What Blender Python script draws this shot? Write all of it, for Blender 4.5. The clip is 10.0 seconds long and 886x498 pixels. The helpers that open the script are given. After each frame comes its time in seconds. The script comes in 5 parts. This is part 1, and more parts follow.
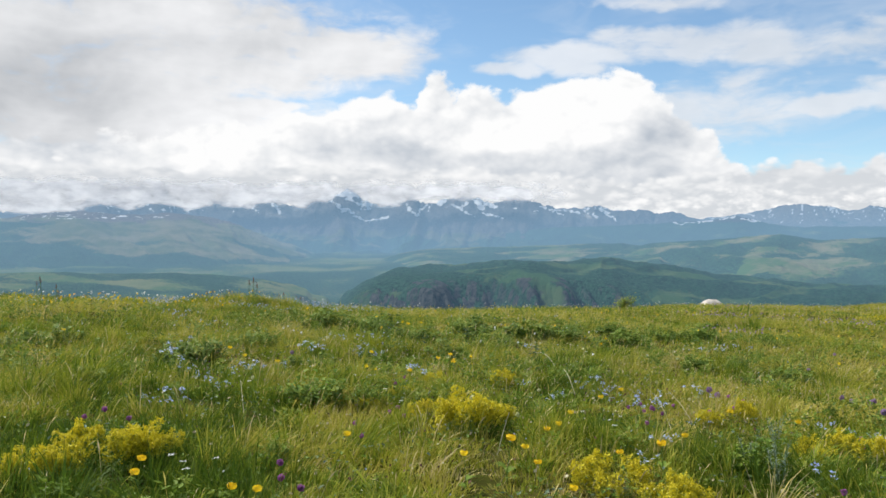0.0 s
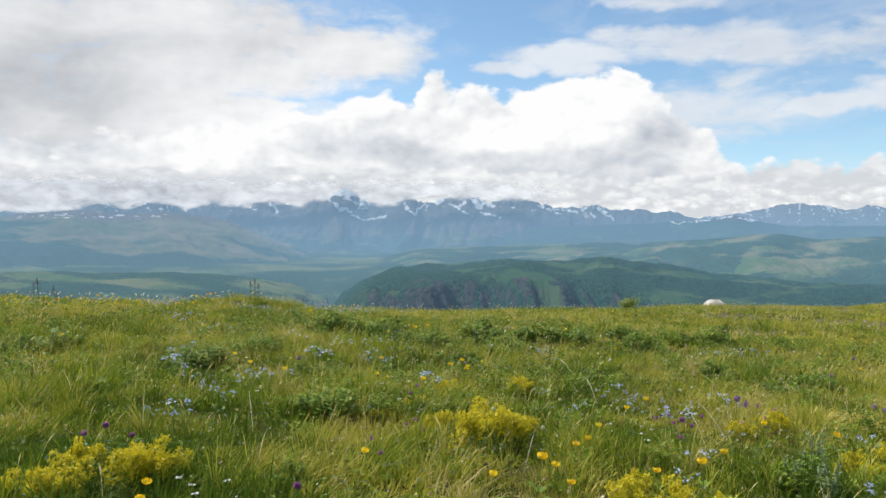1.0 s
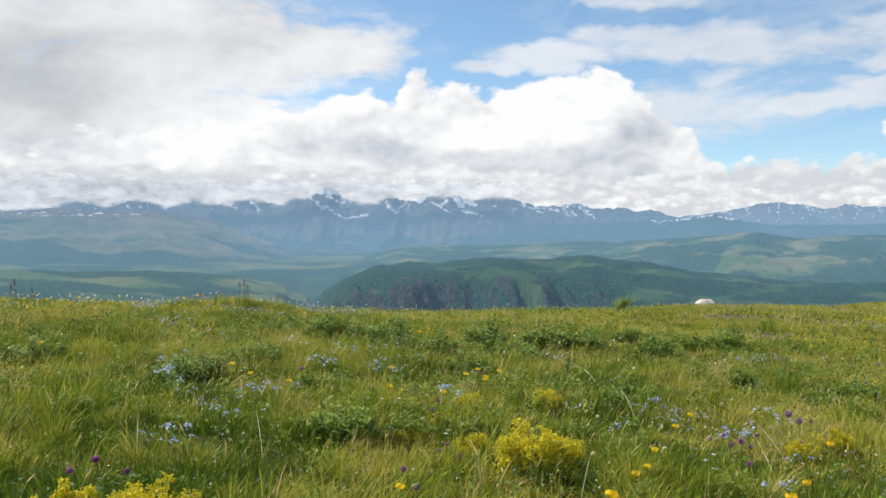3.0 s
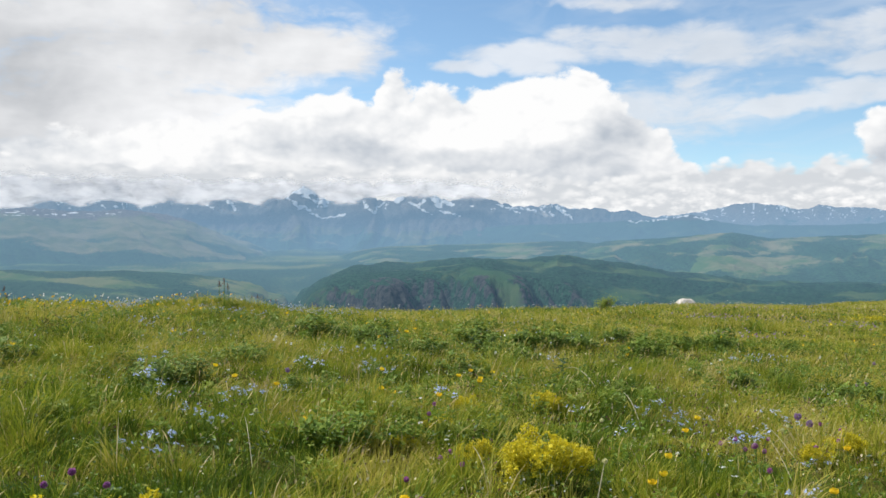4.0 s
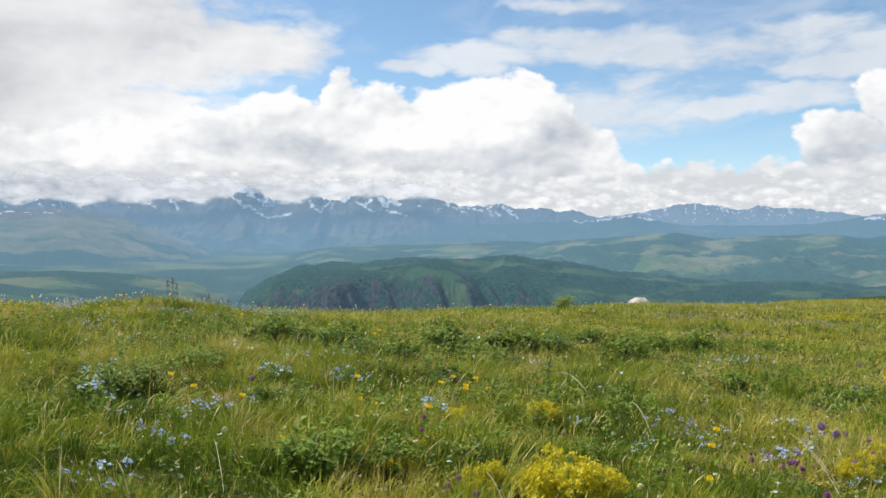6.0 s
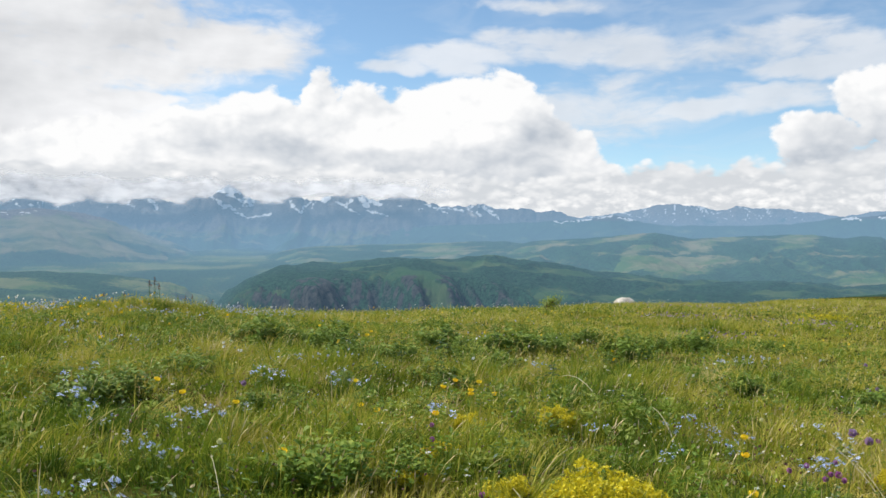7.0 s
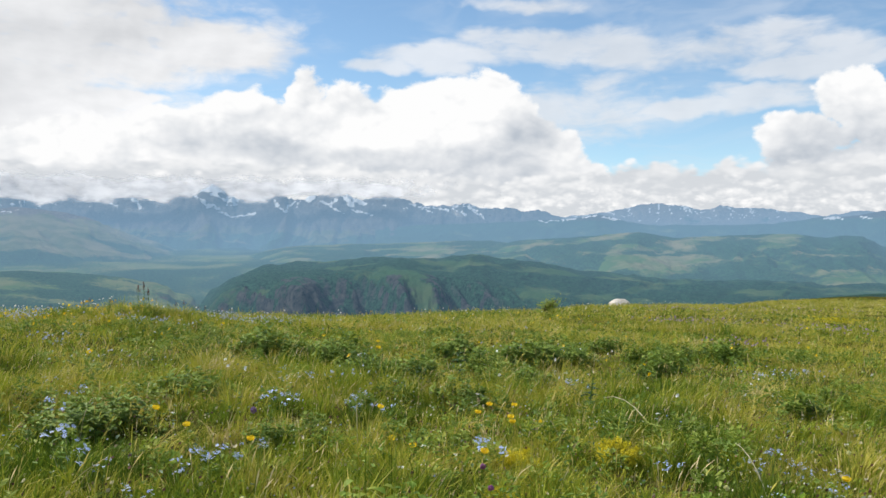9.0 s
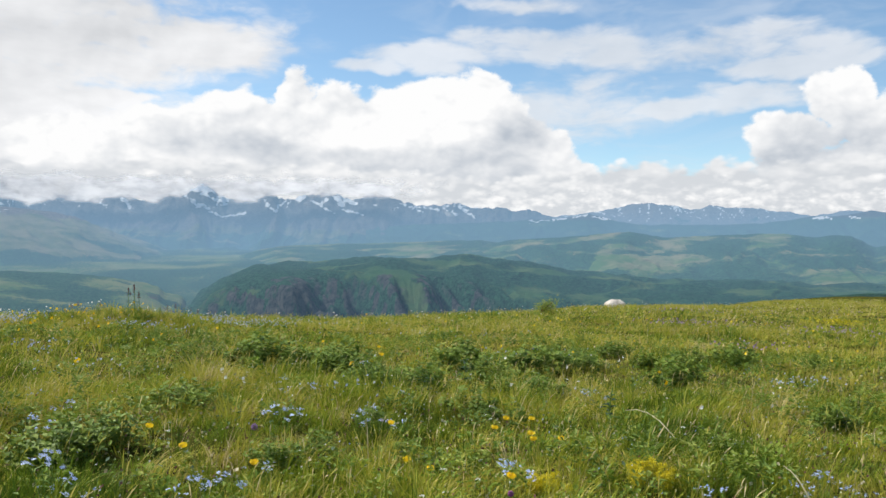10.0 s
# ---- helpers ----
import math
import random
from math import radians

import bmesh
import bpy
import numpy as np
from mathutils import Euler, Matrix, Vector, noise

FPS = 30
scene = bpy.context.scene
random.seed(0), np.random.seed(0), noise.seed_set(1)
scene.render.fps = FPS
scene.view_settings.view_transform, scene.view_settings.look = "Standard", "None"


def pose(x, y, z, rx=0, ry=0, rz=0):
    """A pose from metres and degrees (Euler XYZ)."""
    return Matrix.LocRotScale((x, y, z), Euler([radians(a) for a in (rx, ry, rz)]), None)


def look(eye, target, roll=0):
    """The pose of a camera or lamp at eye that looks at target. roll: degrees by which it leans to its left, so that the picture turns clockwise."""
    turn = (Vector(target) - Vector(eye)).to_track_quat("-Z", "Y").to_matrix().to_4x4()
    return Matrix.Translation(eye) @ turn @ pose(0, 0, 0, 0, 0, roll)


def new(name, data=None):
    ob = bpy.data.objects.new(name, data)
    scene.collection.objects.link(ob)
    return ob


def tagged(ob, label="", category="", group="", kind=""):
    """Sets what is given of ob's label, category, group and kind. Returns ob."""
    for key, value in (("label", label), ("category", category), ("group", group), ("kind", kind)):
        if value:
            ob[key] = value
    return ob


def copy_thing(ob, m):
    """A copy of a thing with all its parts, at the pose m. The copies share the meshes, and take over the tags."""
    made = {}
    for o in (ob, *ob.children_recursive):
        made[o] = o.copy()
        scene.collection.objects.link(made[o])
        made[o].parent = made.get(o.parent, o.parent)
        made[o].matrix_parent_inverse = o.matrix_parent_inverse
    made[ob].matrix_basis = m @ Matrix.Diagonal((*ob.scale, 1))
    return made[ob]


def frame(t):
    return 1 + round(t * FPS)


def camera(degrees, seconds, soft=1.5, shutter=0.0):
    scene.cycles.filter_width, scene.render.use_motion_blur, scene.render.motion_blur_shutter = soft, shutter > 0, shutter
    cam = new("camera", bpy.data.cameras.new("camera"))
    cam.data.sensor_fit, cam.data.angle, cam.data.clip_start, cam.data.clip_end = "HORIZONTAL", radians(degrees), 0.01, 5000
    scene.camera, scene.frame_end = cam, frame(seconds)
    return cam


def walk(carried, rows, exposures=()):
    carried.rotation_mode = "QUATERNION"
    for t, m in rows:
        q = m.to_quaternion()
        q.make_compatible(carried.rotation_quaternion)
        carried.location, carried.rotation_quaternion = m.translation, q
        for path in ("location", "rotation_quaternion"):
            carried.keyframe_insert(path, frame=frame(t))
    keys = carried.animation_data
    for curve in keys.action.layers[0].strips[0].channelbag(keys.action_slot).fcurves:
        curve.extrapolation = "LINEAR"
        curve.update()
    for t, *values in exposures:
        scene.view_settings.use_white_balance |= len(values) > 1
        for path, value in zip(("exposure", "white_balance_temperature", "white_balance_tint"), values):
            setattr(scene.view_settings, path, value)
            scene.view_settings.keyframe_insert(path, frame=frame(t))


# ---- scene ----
cam = camera(52.6, 10.0)
METRES, EYE, TILT, LEAN, TURN = 3.597, 1.0, 0.0, 3.7, 0.0
ROWS = [
    (0.0, 0.0, 0.0, 0.0, 0.0, -0.01, -3.68),
    (0.5, -0.0176, 0.0397, 0.0024, -0.06, -0.04, -3.7),
    (1.0, -0.0379, 0.0858, 0.0043, -0.15, -0.05, -3.7),
    (1.5, -0.0586, 0.1324, 0.0082, -0.24, -0.1, -3.7),
    (2.0, -0.0788, 0.1769, 0.0104, -0.37, -0.13, -3.7),
    (2.5, -0.0982, 0.2206, 0.008, -0.75, -0.11, -3.71),
    (4.0, -0.1461, 0.3404, -0.0057, -2.75, 0.02, -3.75),
    (4.5, -0.1613, 0.3837, -0.0092, -3.5, 0.07, -3.76),
    (5.0, -0.1762, 0.4303, -0.0119, -4.3, 0.12, -3.73),
    (5.5, -0.1919, 0.4767, -0.0153, -5.29, 0.17, -3.75),
    (7.0, -0.2384, 0.6262, -0.029, -7.39, 0.32, -3.74),
    (7.5, -0.2564, 0.6794, -0.0309, -7.73, 0.34, -3.76),
    (8.0, -0.2731, 0.7323, -0.0276, -7.83, 0.33, -3.74),
    (8.5, -0.2869, 0.7821, -0.0224, -8.05, 0.33, -3.72),
    (9.0, -0.2997, 0.8326, -0.0183, -8.36, 0.34, -3.71),
    (9.5, -0.3114, 0.8869, -0.0153, -8.69, 0.36, -3.69),
    (10.0, -0.323, 0.941, -0.0131, -8.96, 0.36, -3.69),
]
walk(cam, [(t, pose(0, 0, EYE, TILT, LEAN, TURN) @ pose(METRES * x, METRES * y, METRES * z, 90 + pitch, roll, yaw)) for t, x, y, z, yaw, pitch, roll in ROWS])

# ---- sky, sun and clouds ----
SUN_TURN, SUN_HEIGHT = -62.0, 50.0  # degrees: clockwise from +y, and above the horizon


class Num:
    """A number in a node tree, with the usual arithmetic."""

    def __init__(self, tree, socket):
        self.tree, self.socket = tree, socket

    def op(self, kind, *others, clamp=False):
        node = self.tree.nodes.new("ShaderNodeMath")
        node.operation, node.use_clamp = kind, clamp
        for slot, value in zip(node.inputs, (self, *others)):
            if isinstance(value, Num):
                self.tree.links.new(value.socket, slot)
            else:
                slot.default_value = value
        return Num(self.tree, node.outputs[0])

    def __add__(self, o):
        return self.op("ADD", o)

    def __sub__(self, o):
        return self.op("SUBTRACT", o)

    def __mul__(self, o):
        return self.op("MULTIPLY", o)

    def __truediv__(self, o):
        return self.op("DIVIDE", o)

    def top(self, o):
        return self.op("MAXIMUM", o)

    def power(self, o):
        return self.op("POWER", o)

    def clip(self):
        return self.op("ADD", 0.0, clamp=True)

    def step(self, low, high):
        node = self.tree.nodes.new("ShaderNodeMapRange")
        node.interpolation_type = "SMOOTHSTEP"
        self.tree.links.new(self.socket, node.inputs[0])
        node.inputs[1].default_value, node.inputs[2].default_value = low, high
        return Num(self.tree, node.outputs[0])


def colour_mix(tree, fac, a, b):
    node = tree.nodes.new("ShaderNodeMix")
    node.data_type = "RGBA"
    for slot, value in ((node.inputs[0], fac), (node.inputs[6], a), (node.inputs[7], b)):
        if isinstance(value, Num):
            tree.links.new(value.socket, slot)
        elif isinstance(value, bpy.types.NodeSocket):
            tree.links.new(value, slot)
        elif isinstance(value, (int, float)):
            slot.default_value = value
        else:
            slot.default_value = (*value, 1.0)
    return node.outputs[2]


def noise_of(tree, vector, scale, detail=6.0, rough=0.55, warp=0.0):
    node = tree.nodes.new("ShaderNodeTexNoise")
    node.inputs["Scale"].default_value, node.inputs["Detail"].default_value = scale, detail
    node.inputs["Roughness"].default_value, node.inputs["Distortion"].default_value = rough, warp
    if vector is not None:
        tree.links.new(vector, node.inputs["Vector"])
    return Num(tree, node.outputs["Fac"])


def puffs_of(tree, vector, scale, detail=3.0, rough=0.55):
    """Rounded, heaped bumps, as on a cumulus."""
    node = tree.nodes.new("ShaderNodeTexVoronoi")
    node.feature = "SMOOTH_F1"
    node.normalize = True
    tree.links.new(vector, node.inputs["Vector"])
    node.inputs["Scale"].default_value, node.inputs["Detail"].default_value = scale, detail
    node.inputs["Roughness"].default_value, node.inputs["Smoothness"].default_value = rough, 0.35
    return Num(tree, node.outputs["Distance"]) * -1.0 + 1.0


def moved(tree, vector, move=(0, 0, 0), scale=(1, 1, 1)):
    node = tree.nodes.new("ShaderNodeMapping")
    node.inputs["Location"].default_value, node.inputs["Scale"].default_value = move, scale
    tree.links.new(vector, node.inputs["Vector"])
    return node.outputs["Vector"]


# cloud masses: turn, height, half width, half height, in degrees
BANK = [
    (-24.5, 4.3, 5.3, 2.4), (-19.3, 4.8, 5.0, 2.4), (-13.6, 5.3, 5.9, 2.9), (-8.0, 6.1, 4.6, 2.5), (-3.4, 6.9, 4.0, 2.6),
    (-0.8, 9.0, 1.6, 2.1), (2.0, 7.6, 4.0, 2.6), (6.3, 7.9, 4.2, 2.4), (10.2, 7.8, 3.8, 2.9), (12.2, 7.6, 2.3, 2.3),
    (14.0, 5.3, 4.0, 1.7), (16.2, 6.4, 1.3, 1.0), (16.7, 4.5, 2.6, 1.4), (6.0, 5.6, 10.0, 2.8), (-12.0, 4.4, 22.0, 2.6), (13.6, 6.6, 2.4, 1.9), (8.5, 3.7, 5.0, 1.3),
]
TOWER = [(30.5, 6.3, 3.4, 1.7), (32.9, 8.5, 2.0, 1.8), (35.9, 5.9, 3.0, 3.2), (33.5, 4.4, 6.0, 2.0)]
SHEET = [
    (-23.9, 11.4, 10.7, 3.9), (-13.6, 12.0, 8.4, 2.5), (-6.6, 12.4, 5.4, 1.7), (-20.2, 7.9, 11.8, 2.6), (-16.0, 14.3, 10.4, 1.9),
    (-11.2, 9.0, 2.5, 0.5), (-22.0, 9.4, 10.0, 2.6),
]
STREAK = [
    (4.2, 11.2, 2.5, 0.5), (8.1, 11.8, 4.5, 0.9), (14.0, 12.3, 5.3, 0.9), (19.6, 12.3, 5.3, 1.1), (25.5, 12.2, 5.3, 1.2),
    (31.3, 11.0, 4.0, 1.2), (17.0, 8.6, 4.8, 1.7), (23.7, 8.7, 4.1, 0.6), (28.6, 9.1, 3.5, 0.7), (13.0, 15.0, 4.0, 0.5),
]
UNDERSIDE = [
    (11.0, 4.6, 5.5, 1.7), (12.2, 4.4, 4.0, 1.2), (13.8, 6.2, 2.0, 2.0), (-2.5, 6.0, 3.5, 1.0), (3.0, 5.0, 4.5, 1.2), (-22.0, 3.2, 5.0, 1.2), (-12.0, 3.8, 5.0, 0.9), (-25.0, 6.0, 8.0, 1.0),
    (34.0, 5.6, 5.5, 2.3), (24.0, 2.9, 7.0, 0.7),
]

world = bpy.data.worlds.new("sky")
scene.world = world
world.use_nodes = True
wt = world.node_tree
wt.nodes.clear()
coord = wt.nodes.new("ShaderNodeTexCoord").outputs["Generated"]
split = wt.nodes.new("ShaderNodeSeparateXYZ")
wt.links.new(coord, split.inputs[0])
wx, wy, wz = (Num(wt, s) for s in split.outputs)
flat = (wx * wx + wy * wy).power(0.5).top(0.001)
turn = wx.op("ARCTAN2", wy) * 57.29578
rise = (wz / flat).op("ARCTANGENT") * 57.29578

bent = wt.nodes.new("ShaderNodeTexNoise")
bent.inputs["Scale"].default_value, bent.inputs["Detail"].default_value = 9.0, 2.0
wt.links.new(coord, bent.inputs["Vector"])
shift = wt.nodes.new("ShaderNodeVectorMath")
shift.operation = "MULTIPLY_ADD"
shift.inputs[1].default_value = (0.032, 0.032, 0.032)
wt.links.new(bent.outputs["Color"], shift.inputs[0])
wt.links.new(coord, shift.inputs[2])
stirred = shift.outputs[0]
calm = wt.nodes.new("ShaderNodeVectorMath")
calm.operation = "MULTIPLY_ADD"
calm.inputs[1].default_value = (0.010, 0.010, 0.010)
wt.links.new(bent.outputs["Color"], calm.inputs[0])
wt.links.new(coord, calm.inputs[2])
TO_SUN = (-0.006, 0.0, 0.009)


def towards(vector, times, scale=(1, 1, 1.5)):
    return moved(wt, vector, tuple(-c * times for c in TO_SUN), scale)


billow = puffs_of(wt, towards(stirred, 0), 20.0, 2.0, 0.5)
lit_side = puffs_of(wt, towards(stirred, -1.2), 20.0, 2.0, 0.5)
grain = noise_of(wt, towards(stirred, 0), 40.0, 6.0, 0.6)
grain_lit = noise_of(wt, towards(stirred, -0.8), 40.0, 6.0, 0.6)
swell = noise_of(wt, towards(stirred, 0), 7.0, 3.0, 0.5)
swell_lit = noise_of(wt, towards(stirred, -4.0), 7.0, 3.0, 0.5)
broad = noise_of(wt, moved(wt, coord, (3, 1, 2), (1, 1, 2.2)), 5.0, 5.0, 0.5)
thin = noise_of(wt, moved(wt, stirred, (0.5, 0.1, 2), (1, 1, 4.0)), 8.0, 4.5, 0.55)
warp_a = noise_of(wt, moved(wt, coord, (7, 3, 1)), 16.0, 3.0)
warp_b = noise_of(wt, moved(wt, coord, (1, 8, 4)), 16.0, 3.0)
at = turn + (warp_a - 0.5) * 3.0
up = rise + (warp_b - 0.5) * 2.0


def masses(blobs):
    """How deep inside the nearest of the blobs a direction lies: 1 in a middle, 0 at an edge, less outside."""
    deepest = None
    for a, e, wide, high in blobs:
        p, q = (at - a) / wide, (up - e) / high
        depth = (p * p + q * q) * -1.0 + 1.0
        deepest = depth if deepest is None else deepest.top(depth)
    return deepest.top(-3.0)


wisp_edge = noise_of(wt, moved(wt, stirred, (2, 5, 3), (1, 1, 2.2)), 26.0, 4.0, 0.60, 0.4)
n = (billow - 0.72) * 0.7 + (swell - 0.5) * 0.7 + (grain - 0.5) * 0.55
bank = (masses(BANK + TOWER) + n * 2.4).step(-0.10, 0.28)
sheet = (masses(SHEET) + (broad - 0.5) * 2.4 + (thin - 0.5) * 2.0 + (wisp_edge - 0.5) * 1.6).step(-0.65, 0.60)
streak = (masses(STREAK) + (thin - 0.5) * 4.4 + (wisp_edge - 0.5) * 1.8 + n * 0.4).step(-0.7, 0.9) * 0.78
away = (turn.op("ABSOLUTE").step(36.0, 50.0)).top(rise.step(17.0, 26.0))
else_where = (broad * 0.5 + thin * 0.5).step(0.46, 0.68) * away

# light on the clouds: brighter towards the sun, greyer at the base
relief = (billow - lit_side) * 0.8 + (grain - grain_lit) * 0.3 + (swell - swell_lit) * 1.4
heap = (puffs_of(wt, towards(stirred, 0), 32.0, 2.0, 0.6) - 0.72) * 1.8
under = (masses(UNDERSIDE) + (swell - 0.5) * 2.0 + (billow - 0.72) * 1.5).step(-0.8, 0.9)
bank_white = (relief * 1.15 + heap * 0.55 + 0.90 + (rise - 6.5) * 0.035 - under * 0.36).clip()
sheet_white = (relief * 0.45 + 0.50 + (broad - 0.5) * 1.1 + (thin - 0.5) * 0.4 + turn.step(-24.0, -13.0) * 0.26).clip()

sky_node = wt.nodes.new("ShaderNodeTexSky")
sky_node.sky_type, sky_node.sun_disc = "NISHITA", False
sky_node.sun_elevation, sky_node.sun_rotation = radians(SUN_HEIGHT), radians(SUN_TURN)
sky_node.altitude, sky_node.air_density, sky_node.dust_density, sky_node.ozone_density = 2000, 1.0, 0.6, 1.0
blue = wt.nodes.new("ShaderNodeBackground")
tone = wt.nodes.new("ShaderNodeMix")
tone.data_type, tone.blend_type = "RGBA", "MULTIPLY"
tone.inputs[0].default_value, tone.inputs[7].default_value = 1.0, (0.97, 1.07, 1.05, 1.0)
wt.links.new(sky_node.outputs[0], tone.inputs[6])
wt.links.new(tone.outputs[2], blue.inputs[0])
blue.inputs[1].default_value = 0.142


def cloud_layer(under, cover, white, dark, bright):
    glow = wt.nodes.new("ShaderNodeBackground")
    wt.links.new(colour_mix(wt, white, dark, bright), glow.inputs[0])
    mix = wt.nodes.new("ShaderNodeMixShader")
    wt.links.new(cover.socket, mix.inputs[0])
    wt.links.new(under, mix.inputs[1])
    wt.links.new(glow.outputs[0], mix.inputs[2])
    return mix.outputs[0]


wisps = noise_of(wt, moved(wt, stirred, (4, 2, 6), (1, 1, 3.0)), 7.0, 4.0, 0.60, 0.6)
veil_cover = wisps.step(0.45, 0.85) * 0.40
air = cloud_layer(blue.outputs[0], veil_cover, sheet_white, (0.55, 0.64, 0.76), (0.84, 0.88, 0.93))
air = cloud_layer(air, else_where, sheet_white, (0.45, 0.47, 0.50), (0.95, 0.95, 0.95))
air = cloud_layer(air, streak, sheet_white, (0.52, 0.58, 0.65), (0.92, 0.93, 0.95))
air = cloud_layer(air, sheet, sheet_white, (0.39, 0.415, 0.45), (0.96, 0.965, 0.98))
air = cloud_layer(air, bank, bank_white, (0.42, 0.48, 0.56), (0.99, 0.99, 0.99))
# rows of small cumulus over the ranges, smaller and flatter towards the horizon
sag = turn.step(-3.0, 3.0) * turn.step(18.0, 13.0) * 0.6
for row, (top_at, size, lumps) in enumerate(((5.2, 26.0, 3.4), (4.4, 36.0, 2.8), (3.6, 50.0, 2.2), (2.9, 66.0, 1.6))):
    shifted = moved(wt, calm.outputs[0], (row * 0.37, row * 0.61, row * 0.23), (1, 1, 1.9))
    puff = puffs_of(wt, shifted, size, 2.0, 0.55)
    puff_lit = puffs_of(wt, moved(wt, calm.outputs[0], (row * 0.37 + 0.006, row * 0.61, row * 0.23 - 0.016), (1, 1, 1.9)), size, 2.0, 0.55)
    wave = noise_of(wt, shifted, 9.0, 4.0, 0.6)
    below = (rise * -1.0 + top_at) - sag + (puff - 0.74) * lumps + (wave - 0.5) * 3.0
    white_row = (below.top(0.0) * -0.34 + 0.72 + (puff - puff_lit) * 1.7 + (puff - 0.74) * 0.9 + (wave - 0.5) * 0.8 + (grain - 0.5) * 0.20).op("MAXIMUM", 0.40).clip()
    air = cloud_layer(air, below.step(-0.15, 0.45), white_row, (0.47, 0.52, 0.58), (0.98, 0.98, 0.98))
out = wt.nodes.new("ShaderNodeOutputWorld")
wt.links.new(air, out.inputs[0])

sun = new("sun", bpy.data.lights.new("sun", "SUN"))
sun.data.energy, sun.data.angle, sun.data.color = 6.0, radians(0.6), (1.0, 0.94, 0.84)
s_a, s_e = radians(SUN_TURN), radians(SUN_HEIGHT)
sun.matrix_world = look((math.sin(s_a) * math.cos(s_e) * 50, math.cos(s_a) * math.cos(s_e) * 50, math.sin(s_e) * 50), (0, 0, 0))

# ---- tools for shapes ----
def lattice(seed):
    return np.random.RandomState(seed).rand(256, 256) * 2 * np.pi


LATTICES = [lattice(s) for s in range(12)]


def perlin(x, y, seed=0):
    """Smooth gradient noise, about -0.7 to 0.7."""
    table = LATTICES[seed % 12]
    x, y = np.asarray(x, float) + seed * 17.3, np.asarray(y, float) - seed * 9.1
    i, j = np.floor(x).astype(int), np.floor(y).astype(int)
    fx, fy = x - i, y - j
    u, v = fx * fx * fx * (fx * (fx * 6 - 15) + 10), fy * fy * fy * (fy * (fy * 6 - 15) + 10)

    def corner(a, b):
        angle = table[(i + a) % 256, (j + b) % 256]
        return np.cos(angle) * (fx - a) + np.sin(angle) * (fy - b)
    low = corner(0, 0) * (1 - u) + corner(1, 0) * u
    high = corner(0, 1) * (1 - u) + corner(1, 1) * u
    return low * (1 - v) + high * v


def fbm(x, y, octaves=5, seed=0, gain=0.5):
    total, size, step = 0.0, 1.0, 1.0
    for o in range(octaves):
        total = total + size * perlin(x * step, y * step, seed + o)
        size, step = size * gain, step * 2.03
    return total


def ridged(x, y, octaves=5, seed=0, gain=0.5):
    total, size, step = 0.0, 1.0, 1.0
    for o in range(octaves):
        total = total + size * (1 - 2 * np.abs(perlin(x * step, y * step, seed + o)))
        size, step = size * gain, step * 2.03
    return total / 2 - 0.5


def smooth(low, high, value):
    s = np.clip((value - low) / (high - low), 0, 1)
    return s * s * (3 - 2 * s)


def mesh_of(name, verts, loops, totals, attributes=(), smooth_faces=True):
    """A mesh from arrays: places, corner indices, corners per face, and named numbers per vertex."""
    me = bpy.data.meshes.new(name)
    me.vertices.add(len(verts))
    me.vertices.foreach_set("co", np.asarray(verts, np.float32).ravel())
    me.loops.add(len(loops))
    me.loops.foreach_set("vertex_index", np.asarray(loops, np.int32))
    totals = np.asarray(totals, np.int32)
    me.polygons.add(len(totals))
    me.polygons.foreach_set("loop_start", np.concatenate(([0], np.cumsum(totals)[:-1])).astype(np.int32))
    me.polygons.foreach_set("use_smooth", np.full(len(totals), smooth_faces))
    for key, values in attributes:
        me.attributes.new(key, "FLOAT", "POINT").data.foreach_set("value", np.asarray(values, np.float32))
    me.update(calc_edges=True)
    return me


def grid_loops(rows, columns, closed=False):
    """Corner indices for a sheet of rows x columns vertices."""
    i, j = np.meshgrid(np.arange(rows - 1), np.arange(columns if closed else columns - 1), indexing="ij")
    k = (j + 1) % columns
    quads = np.stack([i * columns + j, (i + 1) * columns + j, (i + 1) * columns + k, i * columns + k], -1)
    return quads.reshape(-1), np.full(quads.shape[0] * quads.shape[1], 4)


# ---- materials of the land ----
def material(name):
    mat = bpy.data.materials.new(name)
    mat.use_nodes = True
    tree = mat.node_tree
    return mat, tree, tree.nodes["Principled BSDF"], tree.nodes["Material Output"]


def attribute(tree, key):
    node = tree.nodes.new("ShaderNodeAttribute")
    node.attribute_name = key
    return Num(tree, node.outputs["Fac"])


def place_of(tree):
    return tree.nodes.new("ShaderNodeNewGeometry").outputs["Position"]


def bumped(tree, shader, height, strength, distance):
    node = tree.nodes.new("ShaderNodeBump")
    node.inputs["Strength"].default_value, node.inputs["Distance"].default_value = strength, distance
    tree.links.new(height.socket, node.inputs["Height"])
    tree.links.new(node.outputs[0], shader.inputs["Normal"])


HAZE_COLOUR = (0.255, 0.430, 0.620)


